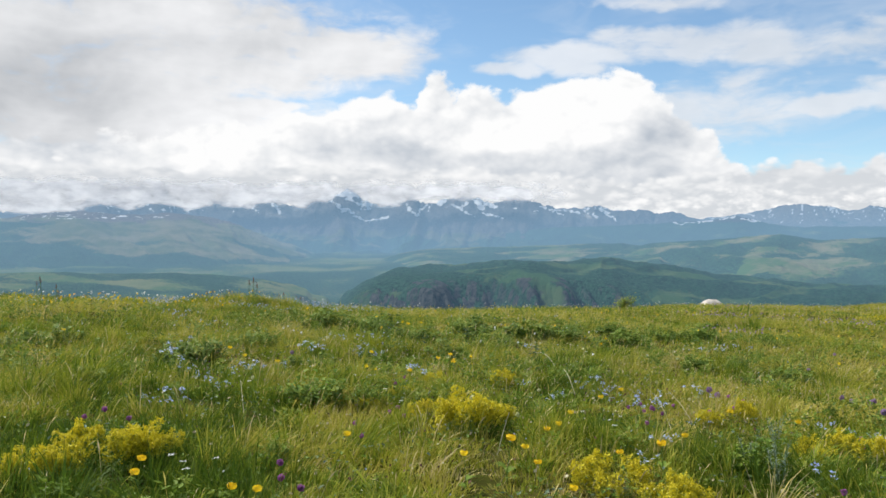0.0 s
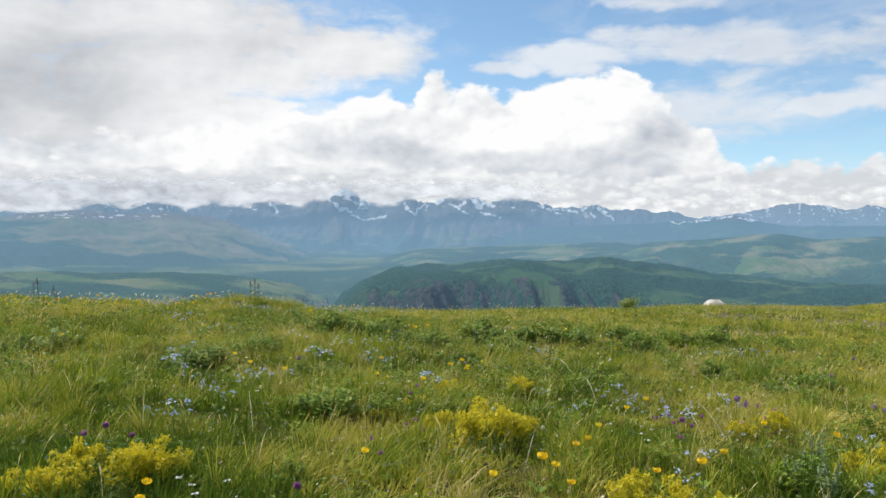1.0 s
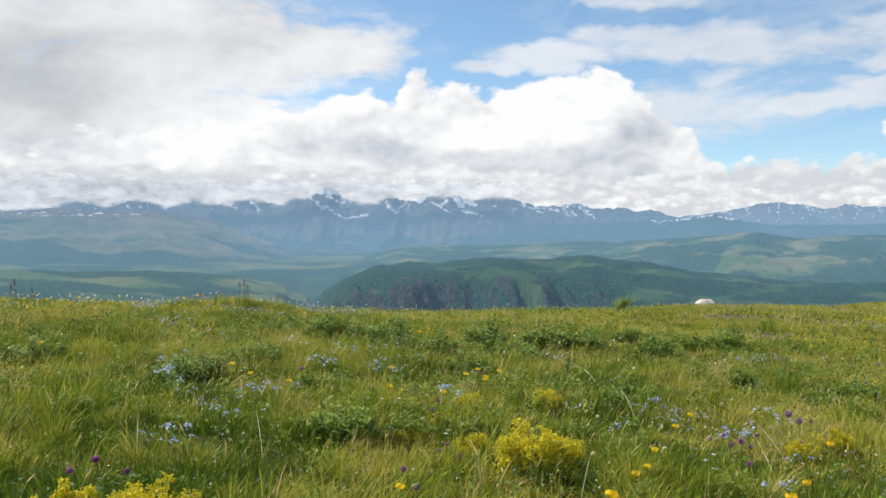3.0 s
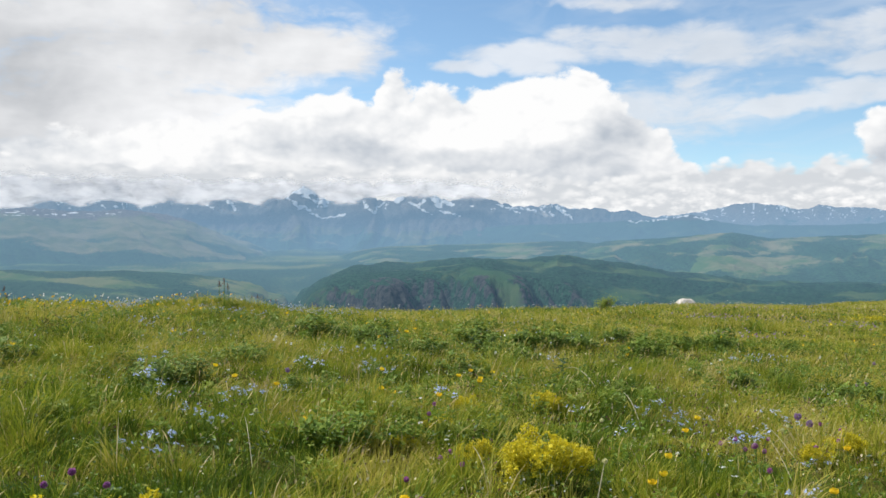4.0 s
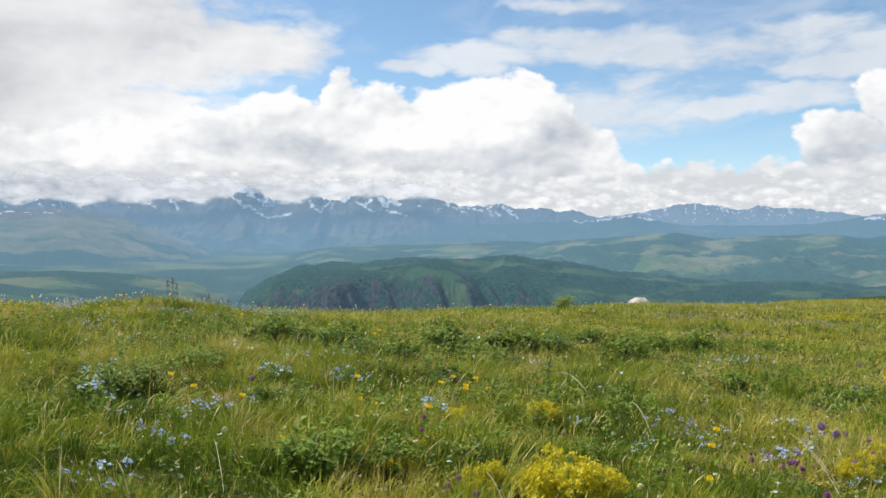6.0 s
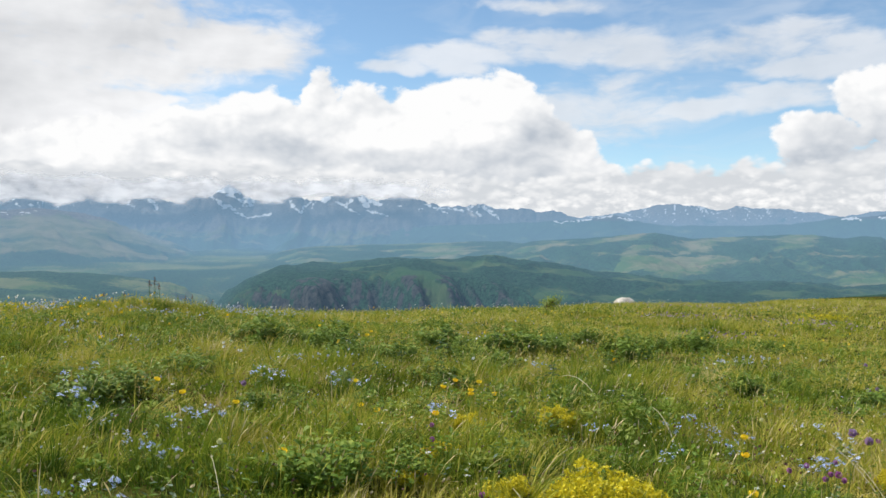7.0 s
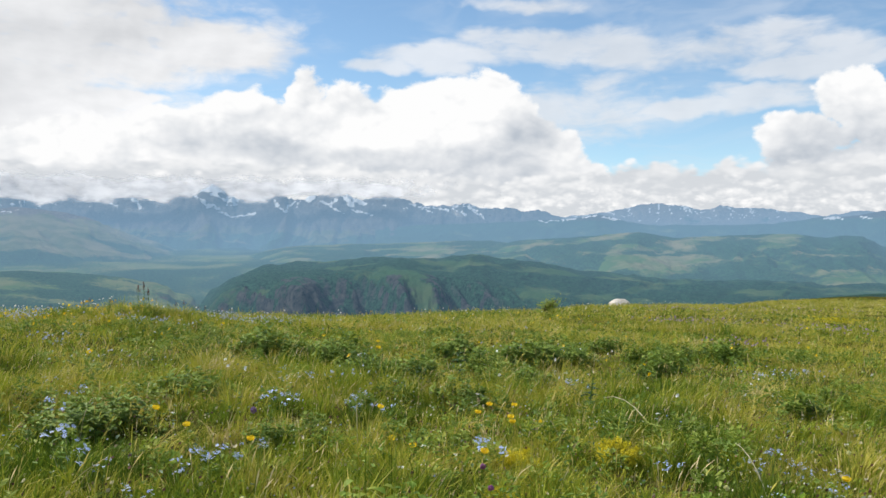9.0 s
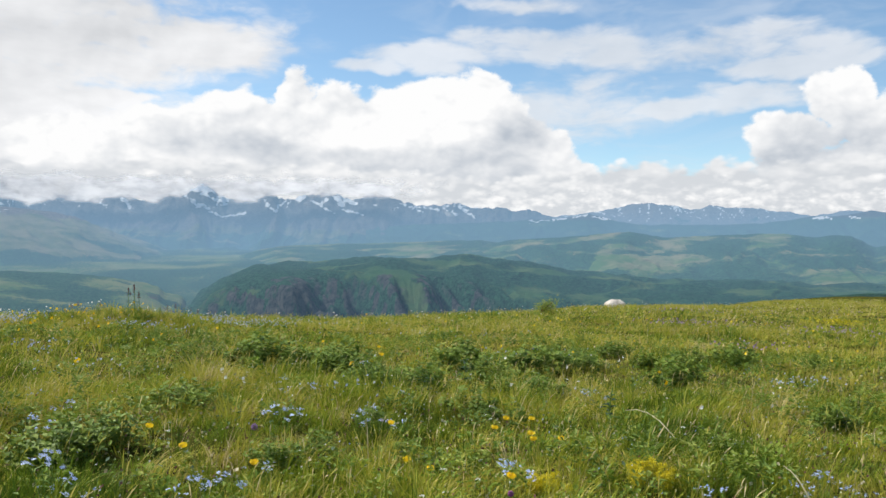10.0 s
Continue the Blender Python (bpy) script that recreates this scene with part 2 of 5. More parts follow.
def haze_glow(tree, shader, out_node, most=0.98):
    """Haze painted as glow on far land; grows with the way from the viewpoint."""
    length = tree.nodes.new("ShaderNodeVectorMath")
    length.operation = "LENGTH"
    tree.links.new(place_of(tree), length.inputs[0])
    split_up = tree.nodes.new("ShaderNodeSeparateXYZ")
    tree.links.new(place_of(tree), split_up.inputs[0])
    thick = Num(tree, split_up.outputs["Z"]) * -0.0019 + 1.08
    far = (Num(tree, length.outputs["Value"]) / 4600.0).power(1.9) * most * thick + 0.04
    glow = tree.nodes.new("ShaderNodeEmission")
    glow.inputs[0].default_value = (*HAZE_COLOUR, 1)
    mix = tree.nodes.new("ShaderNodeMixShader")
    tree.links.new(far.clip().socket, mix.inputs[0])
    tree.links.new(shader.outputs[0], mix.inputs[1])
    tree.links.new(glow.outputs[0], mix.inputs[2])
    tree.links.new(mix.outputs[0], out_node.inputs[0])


def land_material(name, most=0.98, grass=((0.085, 0.170, 0.065), (0.200, 0.225, 0.105)), woods=((0.006, 0.042, 0.034), (0.050, 0.132, 0.075)),
                  stones=((0.035, 0.032, 0.034), (0.115, 0.095, 0.088))):
    """Far land: meadow, forest, rock and snow by the shares stored on the mesh, with haze glow mixed in."""
    mat, tree, shader, out_node = material(name)
    where = place_of(tree)
    patch = noise_of(tree, where, 0.010, 6.0, 0.6)
    fine = noise_of(tree, where, 0.11, 7.0, 0.70)
    meadow = colour_mix(tree, patch.step(0.35, 0.65), *grass)
    trees = noise_of(tree, where, 0.22, 5.0, 0.75)
    wood = colour_mix(tree, (trees * 0.6 + fine * 0.4).step(0.36, 0.64), *woods)
    stone = colour_mix(tree, fine.step(0.3, 0.7), *stones)
    edge = (fine - 0.5) * 1.1
    col = colour_mix(tree, (attribute(tree, "forest") + edge).step(0.35, 0.65), meadow, wood)
    col = colour_mix(tree, (attribute(tree, "rock") + edge).step(0.3, 0.7), col, stone)
    col = colour_mix(tree, (attribute(tree, "snow") + edge * 0.8).step(0.44, 0.60), col, (0.93, 0.94, 0.96))
    tree.links.new(col, shader.inputs["Base Color"])
    shader.inputs["Roughness"].default_value = 0.95
    shader.inputs["Specular IOR Level"].default_value = 0.1
    bumped(tree, shader, fine * 0.6 + trees * 0.4, 1.0, 12.0)
    haze_glow(tree, shader, out_node, most)
    return mat


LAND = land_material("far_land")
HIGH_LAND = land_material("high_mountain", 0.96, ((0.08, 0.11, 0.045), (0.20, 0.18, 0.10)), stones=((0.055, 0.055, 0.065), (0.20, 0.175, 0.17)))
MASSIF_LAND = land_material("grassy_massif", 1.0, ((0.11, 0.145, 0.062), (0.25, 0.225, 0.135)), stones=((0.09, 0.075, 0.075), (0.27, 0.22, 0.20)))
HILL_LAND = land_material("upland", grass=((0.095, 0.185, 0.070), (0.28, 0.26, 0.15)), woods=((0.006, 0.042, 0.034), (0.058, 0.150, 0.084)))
# woods and stones darkened: shade on the plateau put into their colours
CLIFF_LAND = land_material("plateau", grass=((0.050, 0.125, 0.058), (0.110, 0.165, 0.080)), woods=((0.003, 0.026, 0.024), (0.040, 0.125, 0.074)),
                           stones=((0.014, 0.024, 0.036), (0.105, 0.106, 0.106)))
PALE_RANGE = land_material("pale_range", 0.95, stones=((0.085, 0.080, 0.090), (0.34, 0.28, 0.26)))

mat, tree, shader, out_node = material("meadow_soil")
where = place_of(tree)
col = colour_mix(tree, noise_of(tree, where, 1.2, 6).step(0.35, 0.65), (0.05, 0.06, 0.012), (0.10, 0.095, 0.025))
col = colour_mix(tree, noise_of(tree, where, 30.0, 4).step(0.4, 0.7), col, (0.05, 0.045, 0.012))
shader.inputs["Specular IOR Level"].default_value = 0.0
tree.links.new(col, shader.inputs["Base Color"])
shader.inputs["Roughness"].default_value = 0.95
bumped(tree, shader, noise_of(tree, where, 22.0, 6), 0.6, 0.03)
SOIL = mat

# ---- the ground: a meadow that falls over a brow into a wide valley ----
def brow(turn_of):
    """How far off the meadow drops out of sight, by the direction from the start."""
    return np.interp(turn_of, [-180, -70, -28, -17, 0, 11, 17, 24, 33, 60, 120, 180], [40, 27, 19.5, 19.5, 21.5, 28, 35.5, 42, 72, 80, 60, 40])


def ground(x, y):
    x, y = np.asarray(x, float), np.asarray(y, float)
    r = np.hypot(x, y)
    ratio = r / brow(np.degrees(np.arctan2(x, y)))
    dip = np.where(ratio < 1.9, 0.44 * ratio ** 3, 0.44 * 1.9 ** 3 + 3 * 0.44 * 1.9 ** 2 * (ratio - 1.9))
    z = -0.12 - 0.065 * x * np.exp(-(r / 160) ** 2) - dip
    z = z + 0.07 * fbm(x / 4.5, y / 4.5, 3, 2) * smooth(0.5, 3, r) + 0.05 * fbm(x / 0.9, y / 0.9, 2, 5) * (r < 90)
    z = z + 0.16 * np.exp(-((x + 3.6) ** 2 + (y - 16.3) ** 2) / 1.3)
    valley = np.interp(r, [0, 900, 1500, 2100, 2500, 3400, 5000], [-150, -150, -150, -112, -60, -15, 5]) + 10 * fbm(x / 260, y / 260, 4, 3)
    k = smooth(110, 600, r)
    return np.where(r < 110, z, np.maximum(z, valley) * k + z * (1 - k))


def polar_sheet(turns, reaches):
    a, r = np.meshgrid(np.radians(turns), reaches)
    return r * np.sin(a), r * np.cos(a)


turns = np.concatenate([np.linspace(-180, -42, 40, endpoint=False), np.linspace(-42, 50, 260, endpoint=False), np.linspace(50, 180, 40, endpoint=False)])
reaches = np.concatenate([[0.0005], np.geomspace(0.3, 60, 110), np.geomspace(64, 4900, 90)])
gx, gy = polar_sheet(turns, reaches)
gx, gy = gx + 0.37, gy - 0.61
gz = ground(gx, gy)
loops, totals = grid_loops(len(reaches), len(turns), closed=True)
plain_wood = np.clip(0.55 + 0.9 * fbm(gx / 330, gy / 120, 4, 6), 0, 1)
me = mesh_of("ground", np.stack([gx, gy, gz], -1).reshape(-1, 3), loops, totals,
             [("forest", plain_wood.ravel()), ("rock", np.zeros(gx.size)), ("snow", np.zeros(gx.size))])
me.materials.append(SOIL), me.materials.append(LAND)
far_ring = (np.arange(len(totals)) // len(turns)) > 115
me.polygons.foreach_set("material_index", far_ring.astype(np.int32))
tagged(new("ground", me), "flowering alpine meadow that drops over a brow into a wide green valley", "ground", kind="structure")


def massif(name, label, turn_span, reach, columns, rows, shape, cover, category, surface=None):
    """A piece of high land as a sheet of its own: shape(turns, share, x, y) gives the heights, cover the shares of forest, rock and snow."""
    a = np.linspace(*turn_span, columns)
    r = np.linspace(*reach, rows)
    x, y = polar_sheet(a, r)
    share = np.repeat(((r - r[0]) / (r[-1] - r[0]))[:, None], columns, 1)
    z = shape(np.repeat(a[None], rows, 0), share, x, y)
    steep = np.hypot(np.gradient(z, axis=0) / (r[1] - r[0]), np.gradient(z, axis=1) / (np.radians(a[1] - a[0]) * r[:, None]))
    shares = cover(np.repeat(a[None], rows, 0), share, x, y, z, steep)
    ls, ts = grid_loops(rows, columns)
    mesh = mesh_of(name, np.stack([x, y, z], -1).reshape(-1, 3), ls, ts,
                   [(k, np.clip(s, 0, 1).ravel()) for k, s in zip(("forest", "rock", "snow"), shares)])
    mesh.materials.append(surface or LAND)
    return tagged(new(name, mesh), label, category, kind="structure")


def crest(summits, a):
    """The height of a crest, per metre of distance, between its summits."""
    p = np.array(summits)
    return np.interp(a, p[:, 0], p[:, 1])


def rise_of(share, top, lead=1.5):
    """From the foot up to the crest at share top, and down behind."""
    front = np.clip(share / top, 0, 1)
    return np.where(share < top, front ** lead, 1 - 0.6 * (share - top) / (1 - top))


# main range: (degrees, height per metre of distance)
SUMMITS = [(-42, 0.034), (-26.3, 0.0373), (-22.7, 0.040), (-20.8, 0.0600), (-19.7, 0.052), (-17.5, 0.064), (-16, 0.047), (-14.3, 0.0518), (-12.2, 0.0485), (-10.8, 0.0562),
           (-9.4, 0.0465), (-8.6, 0.0503), (-7.4, 0.059), (-6.3, 0.0675), (-5.4, 0.061), (-4.5, 0.0495), (-3.4, 0.0508), (-1.9, 0.0571), (-1.2, 0.0496), (0.6, 0.0559), (1.5, 0.0571),
           (2.4, 0.0552), (3.1, 0.0495), (4.4, 0.0557), (5.8, 0.0525), (7.2, 0.0442), (8.8, 0.0415), (9.6, 0.048), (10.4, 0.0407), (12.6, 0.0416), (13.3, 0.037), (14.4, 0.0394), (15.5, 0.0343), (18, 0.02)]
# snow gullies: from turn and height to turn and height, and half width in degrees
GULLIES = [(-7.1, 0.053, -5.0, 0.0312, 0.13), (-5.0, 0.0312, -3.5, 0.0355, 0.12), (-6.0, 0.056, -4.6, 0.044, 0.12), (-2.4, 0.050, -1.7, 0.037, 0.12), (-1.6, 0.037, -1.1, 0.049, 0.12),
           (0.5, 0.050, 2.0, 0.0355, 0.10), (1.6, 0.055, 1.2, 0.046, 0.14), (2.3, 0.055, 3.4, 0.0465, 0.22), (2.6, 0.040, 3.8, 0.0345, 0.10), (6.2, 0.047, 7.7, 0.037, 0.10),
           (7.0, 0.0445, 8.6, 0.040, 0.10), (9.9, 0.045, 11.0, 0.031, 0.12), (9.0, 0.042, 9.8, 0.034, 0.08), (-11.0, 0.055, -10.3, 0.040, 0.16), (-12.3, 0.048, -11.6, 0.041, 0.10)]


def spurs(a, share, seed, turn_size=1.8):
    """Ribs and gullies that run down from a crest and branch towards the foot: broad ones and fine ones."""
    bend = fbm(a / 5, share * 1.6, 3, seed)
    broad_ribs = ridged(a / (2.4 * turn_size) + 0.9 * bend + 0.5 * share, share * 0.9 + 0.5 * bend, 3, seed + 1, 0.45)
    fine_ribs = ridged(a / (0.75 * turn_size) + 1.6 * bend - 0.8 * share, share * 2.2 + bend, 4, seed + 3, 0.55)
    return broad_ribs, fine_ribs


def snow_streaks(streaks, a, high):
    """Old snow in gullies and along ledges, frayed at its edges."""
    wobble_a, wobble_h = a + 0.20 * fbm(a * 2, high * 160, 4, 5), high + 0.0030 * fbm(a * 2.4, high * 200, 4, 6)
    snow = np.zeros_like(a)
    for a0, h0, a1, h1, wide in streaks:
        p, q, w = (wobble_a - a0), (wobble_h - h0) * 57.3, (a1 - a0, (h1 - h0) * 57.3)
        along = np.clip((p * w[0] + q * w[1]) / (w[0] ** 2 + w[1] ** 2), 0, 1)
        away_from = np.hypot(p - along * w[0], q - along * w[1])
        snow = np.maximum(snow, smooth(1.5 * wide, 0.1 * wide, away_from) * (0.50 + 0.6 * smooth(-0.35, 0.35, fbm(a * 5, high * 600, 3, 9))))
    return snow


def range_shape(a, share, x, y):
    broad_ribs, fine_ribs = spurs(a, share, 1, 1.5)
    top = crest(SUMMITS, a + 0.28 * fbm(a * 1.6, share * 3, 3, 7)) * 4280 + 15 * ridged(a * 1.9, share * 2, 4, 10)
    lift = rise_of(share, 0.70, 1.35)
    belly = np.sin(np.clip(share / 0.70, 0, 1) * np.pi) ** 0.8
    z = -40 + (top + 40) * lift + (broad_ribs * 95 + fine_ribs * 24 - 10) * belly
    return z + ridged(x / 70, y / 70, 5, 4) * 20 * smooth(0.3, 0.9, lift) + 5 * fbm(x / 45, y / 45, 4, 2)


def range_cover(a, share, x, y, z, steep):
    high = z / np.hypot(x, y)
    fine_ribs = spurs(a, share, 1, 1.5)[1]
    snow = snow_streaks(GULLIES, a, high)
    flecks = smooth(0.14, -0.06, fine_ribs + 0.25 * fbm(a * 3, high * 300, 3, 3)) * smooth(0.031, 0.046, high) * smooth(-0.25, 0.15, fbm(a * 0.9, high * 120, 3, 2))
    summit = smooth(0.0545, 0.0615, high + 0.006 * fbm(a * 2.5, high * 250, 3, 4)) * smooth(-10, -8, a)
    rock = smooth(0.004, 0.028, high + 0.016 * fbm(x / 160, y / 160, 4, 9))
    forest = smooth(0.30, 0.62, 0.75 + 0.75 * fbm(x / 220, y / 90, 4, 1) - 0.9 * smooth(0.0, 0.03, high))
    return forest, rock, np.maximum(np.maximum(snow, 0.95 * flecks), summit)


massif("mountain_range", "blue-grey snow-streaked mountain range with cloud along its crest", (-42, 18), (3350, 4700), 760, 130, range_shape, range_cover, "mountain range", HIGH_LAND)

SHOULDER = [(-44, 0.028), (-30, 0.027), (-26.3, 0.031), (-24.5, 0.036), (-22.1, 0.0396), (-20.2, 0.037), (-18.6, 0.036), (-17, 0.0391), (-14.3, 0.0335), (-12.6, 0.0251), (-11.5, 0.0159), (-10.2, 0.0079),
            (-8.7, 0.0005), (-7.3, -0.010), (-6.4, -0.026), (-5.6, -0.052)]


def shoulder_shape(a, share, x, y):
    broad_ribs, fine_ribs = spurs(a + 9 * share, share, 4, 3.0)
    top = crest(SHOULDER, a + 0.3 * fbm(a, share * 2, 3, 3)) * 3450
    lift = rise_of(share, 0.8, 1.1)
    belly = np.sin(np.clip(share / 0.8, 0, 1) * np.pi)
    return -95 + (top + 95) * lift + (broad_ribs * 46 + fine_ribs * 17 - 8) * belly + ridged(x / 90, y / 90, 4, 3) * 6 + 3 * fbm(x / 45, y / 45, 4, 2)


def shoulder_cover(a, share, x, y, z, steep):
    high = z / np.hypot(x, y)
    # the last term darkens the far-left flank in place of cloud shadow
    forest = 0.12 + 0.75 * fbm(x / 300, y / 140, 5, 2) + 0.55 * smooth(0.014, -0.016, high + 0.010 * fbm(a / 3, share * 2, 3, 4)) + 0.55 * smooth(-19, -24, a) * smooth(0.034, 0.026, high)
    rock = smooth(0.024, 0.036, high + 0.012 * fbm(x / 130, y / 130, 4, 9))
    ledge = 0.8 * smooth(0.17, 0.32, fbm(a / 1.1 + 2, high * 1100, 4, 11)) * smooth(0.0285, 0.0325, high + 0.003 * fbm(a, share * 4, 3, 3)) * smooth(-15, -18, a)
    return forest, rock, ledge


massif("mountain_shoulder", "grassy brown mountain shoulder falling to a side valley", (-44, -5.6), (2450, 3700), 420, 110, shoulder_shape, shoulder_cover, "mountain", MASSIF_LAND)

EAST = [(4, 0.036), (6.3, 0.0425), (9.9, 0.0462), (11.3, 0.039), (14.7, 0.0315), (17.7, 0.0335), (19.3, 0.0395), (21.9, 0.0466), (23.4, 0.0425), (24.3, 0.0382),
        (25.5, 0.0421), (27.2, 0.0408), (28.8, 0.037), (31.5, 0.0306), (33.1, 0.0354), (36, 0.031), (50, 0.034)]


def east_shape(a, share, x, y):
    top = crest(EAST, a + 0.3 * fbm(a, share * 3, 3, 2)) * 4600 + 11 * ridged(a * 1.2, share * 2, 4, 9)
    lift = rise_of(share, 0.75, 1.8)
    spur = ridged(a / 3.0 + 1.0 * fbm(a / 4, share * 2, 3, 1) - share * 0.8, share * 2.0, 4, 6, 0.42)
    return -10 + (top + 10) * lift + spur * 34 * np.sin(np.clip(share / 0.75, 0, 1) * np.pi) + ridged(x / 80, y / 80, 5, 3) * 17 * lift


def east_cover(a, share, x, y, z, steep):
    high = z / np.hypot(x, y)
    snow = smooth(0.022, 0.040, high + 0.018 * fbm(x / 60, y / 60, 4, 5)) * smooth(0.17, 0.30, ridged(a * 2.3 + share * 7, share * 6, 4, 8)) * smooth(34, 29, a)
    rock = smooth(0.012, 0.028, high + 0.018 * fbm(x / 150, y / 150, 4, 9))
    return smooth(0.3, 0.6, 0.75 + 0.6 * fbm(x / 200, y / 120, 4, 1)) * np.ones_like(x), rock, snow


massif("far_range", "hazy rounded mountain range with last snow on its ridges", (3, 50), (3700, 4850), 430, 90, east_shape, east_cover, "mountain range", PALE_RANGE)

SNOW_HILL = [(4, 0.021), (7.8, 0.0241), (11.3, 0.0263), (14.7, 0.029), (16.7, 0.0305), (18, 0.0357), (19, 0.0319), (20, 0.0264), (21.8, 0.0225), (27, 0.0235), (28.6, 0.0239), (31.1, 0.030), (33.2, 0.0318), (34.4, 0.0361), (36, 0.032), (50, 0.026)]
LEDGES = [(14.4, 0.0272, 16.8, 0.0298, 0.07), (17.2, 0.0315, 18.0, 0.034, 0.08), (18.4, 0.0325, 19.5, 0.0285, 0.08), (31.3, 0.0285, 32.4, 0.0292, 0.08), (33.2, 0.030, 33.8, 0.028, 0.10)]


def moor_shape(a, share, x, y):
    broad_ribs, fine_ribs = spurs(a, share, 5, 2.0)
    return -10 + (crest(SNOW_HILL, a) * 3900 + 10) * rise_of(share, 0.7, 1.4) + (broad_ribs * 26 + fine_ribs * 12 - 4) * np.sin(np.clip(share / 0.7, 0, 1) * np.pi) + 5 * fbm(x / 90, y / 90, 5, 4)


def moor_cover(a, share, x, y, z, steep):
    high = z / np.hypot(x, y)
    snow = snow_streaks(LEDGES, a, high)
    return 0.8 + 0.5 * fbm(x / 160, y / 160, 4, 2), 0.75 * smooth(0.024, 0.032, high), snow


massif("moorland_hill", "dark rounded hill with long snow patches below the far range", (4, 50), (3300, 4150), 420, 80, moor_shape, moor_cover, "hill")

TERRACE = [(-7.6, -0.070), (-7.0, -0.056), (-6.4, -0.0371), (-5.2, -0.0234), (-3.4, -0.0077), (-1.6, -0.0008), (0.6, 0.0017), (4.2, 0.0029), (7.8, 0.0054), (11.3, 0.0066), (14, 0.0), (18, -0.03)]


def terrace_shape(a, share, x, y):
    broad_ribs, fine_ribs = spurs(a - 6 * share, share, 7, 2.6)
    z = -140 + (crest(TERRACE, a + 0.3 * fbm(a, share * 2, 2, 3)) * 2960 + 140) * rise_of(share, 0.72, 0.8)
    return z + (broad_ribs * 24 + fine_ribs * 9) * np.sin(np.clip(share / 0.72, 0, 1) * np.pi) + 3 * fbm(x / 50, y / 50, 4, 4)


def terrace_cover(a, share, x, y, z, steep):
    scar = smooth(1.0, 0.5, np.hypot((a + 5.6) / 1.1, (share - 0.22) / 0.22) + 0.8 * fbm(x / 60, y / 60, 4, 3))
    return 0.62 + 0.95 * fbm(x / 210, y / 90, 5, 6) - 0.8 * scar, 0.6 * scar * smooth(0.0, 0.3, fbm(x / 40, y / 40, 4, 1)), np.zeros_like(x)


massif("valley_terrace", "hazy blue-green terrace of forest and pasture above a side valley", (-7.6, 18), (2150, 3300), 330, 80, terrace_shape, terrace_cover, "hill", HILL_LAND)

UPLAND = [(4, -0.012), (7.8, -0.004), (11.3, 0.0006), (13, 0.0062), (16.4, 0.0097), (20.6, 0.0158), (22.8, 0.0093), (26.3, 0.0119), (29.5, 0.0133), (31.4, 0.009), (32.3, 0.0112), (33.5, 0.010), (34.6, -0.001), (36, 0.003), (50, 0.012)]


def upland_shape(a, share, x, y):
    lift = rise_of(share, 0.8, 1.0)
    z = -95 + (crest(UPLAND, a + 0.3 * fbm(a, share * 2, 2, 3)) * 2900 + 95) * lift
    broad_ribs, fine_ribs = spurs(a + 8 * share, share, 2, 3.0)
    return z + (broad_ribs * 40 + fine_ribs * 20 - 5) * np.sin(np.clip(share / 0.8, 0, 1) * np.pi) + 3 * fbm(x / 50, y / 50, 4, 4)


def upland_cover(a, share, x, y, z, steep):
    clearing = smooth(1.05, 0.75, np.hypot((a - 20.9 - (share - 0.36) * 7) / 2.7, (share - 0.36) / 0.15) + 0.7 * fbm(x / 120, y / 120, 5, 3))
    # shadow of a cloud, put in as a patch of dense dark forest
    cloud_shade = smooth(1.0, 0.6, np.hypot((a - 32.6) / 2.8, (share - 0.70) / 0.2) + 0.6 * fbm(x / 90, y / 90, 4, 7))
    forest = 0.66 + 0.9 * fbm(x / 170, y / 170, 5, 2) - clearing * 1.5 + cloud_shade * 1.5
    return forest, np.zeros_like(x) + 0.25 * clearing * smooth(0.1, 0.5, fbm(x / 60, y / 60, 4, 1)), np.zeros_like(x)


massif("forested_upland", "forested green upland with a pale grassy clearing", (3, 50), (2000, 3100), 420, 110, upland_shape, upland_cover, "hill", HILL_LAND)

FOOTHILL = [(-44, -0.023), (-29.1, -0.0237), (-23.3, -0.0232), (-20.2, -0.0254), (-17, -0.0247), (-13.6, -0.0282), (-10.9, -0.0334), (-8.7, -0.043), (-7.4, -0.055), (-6, -0.09)]


def foothill_shape(a, share, x, y):
    z = -150 + (crest(FOOTHILL, a + 0.4 * fbm(a, share * 2, 2, 3)) * 2000 + 150) * rise_of(share, 0.65, 0.8)
    return z + ridged(x / 220, y / 220, 5, 2) * 10 * np.sin(np.clip(share / 0.65, 0, 1) * np.pi) + 2.5 * fbm(x / 50, y / 50, 4, 4)


def foothill_cover(a, share, x, y, z, steep):
    return 0.72 + 0.9 * fbm(x / 240, y / 100, 5, 2) - 0.3 * smooth(0.35, 0.65, share), 0.7 * smooth(-12, -8, a) * smooth(0.05, 0.4, fbm(x / 60, y / 60, 4, 1)), np.zeros_like(x)


massif("foothill", "low green foothill with patches of dark forest", (-44, -6), (1450, 2300), 330, 70, foothill_shape, foothill_cover, "hill")

PLATEAU = [(-7.4, -0.075), (-6.4, -0.0497), (-5.5, -0.0391), (-4.5, -0.0297), (-3.0, -0.0235), (-0.9, -0.0205), (1.7, -0.0172), (5.3, -0.0134), (7.8, -0.0134), (9.9, -0.0108), (10.6, -0.0095), (11.3, -0.0132), (13, -0.015), (14.7, -0.021),
           (16.4, -0.0269), (18, -0.0309), (21.2, -0.034), (24.3, -0.036), (36, -0.038), (50, -0.038)]
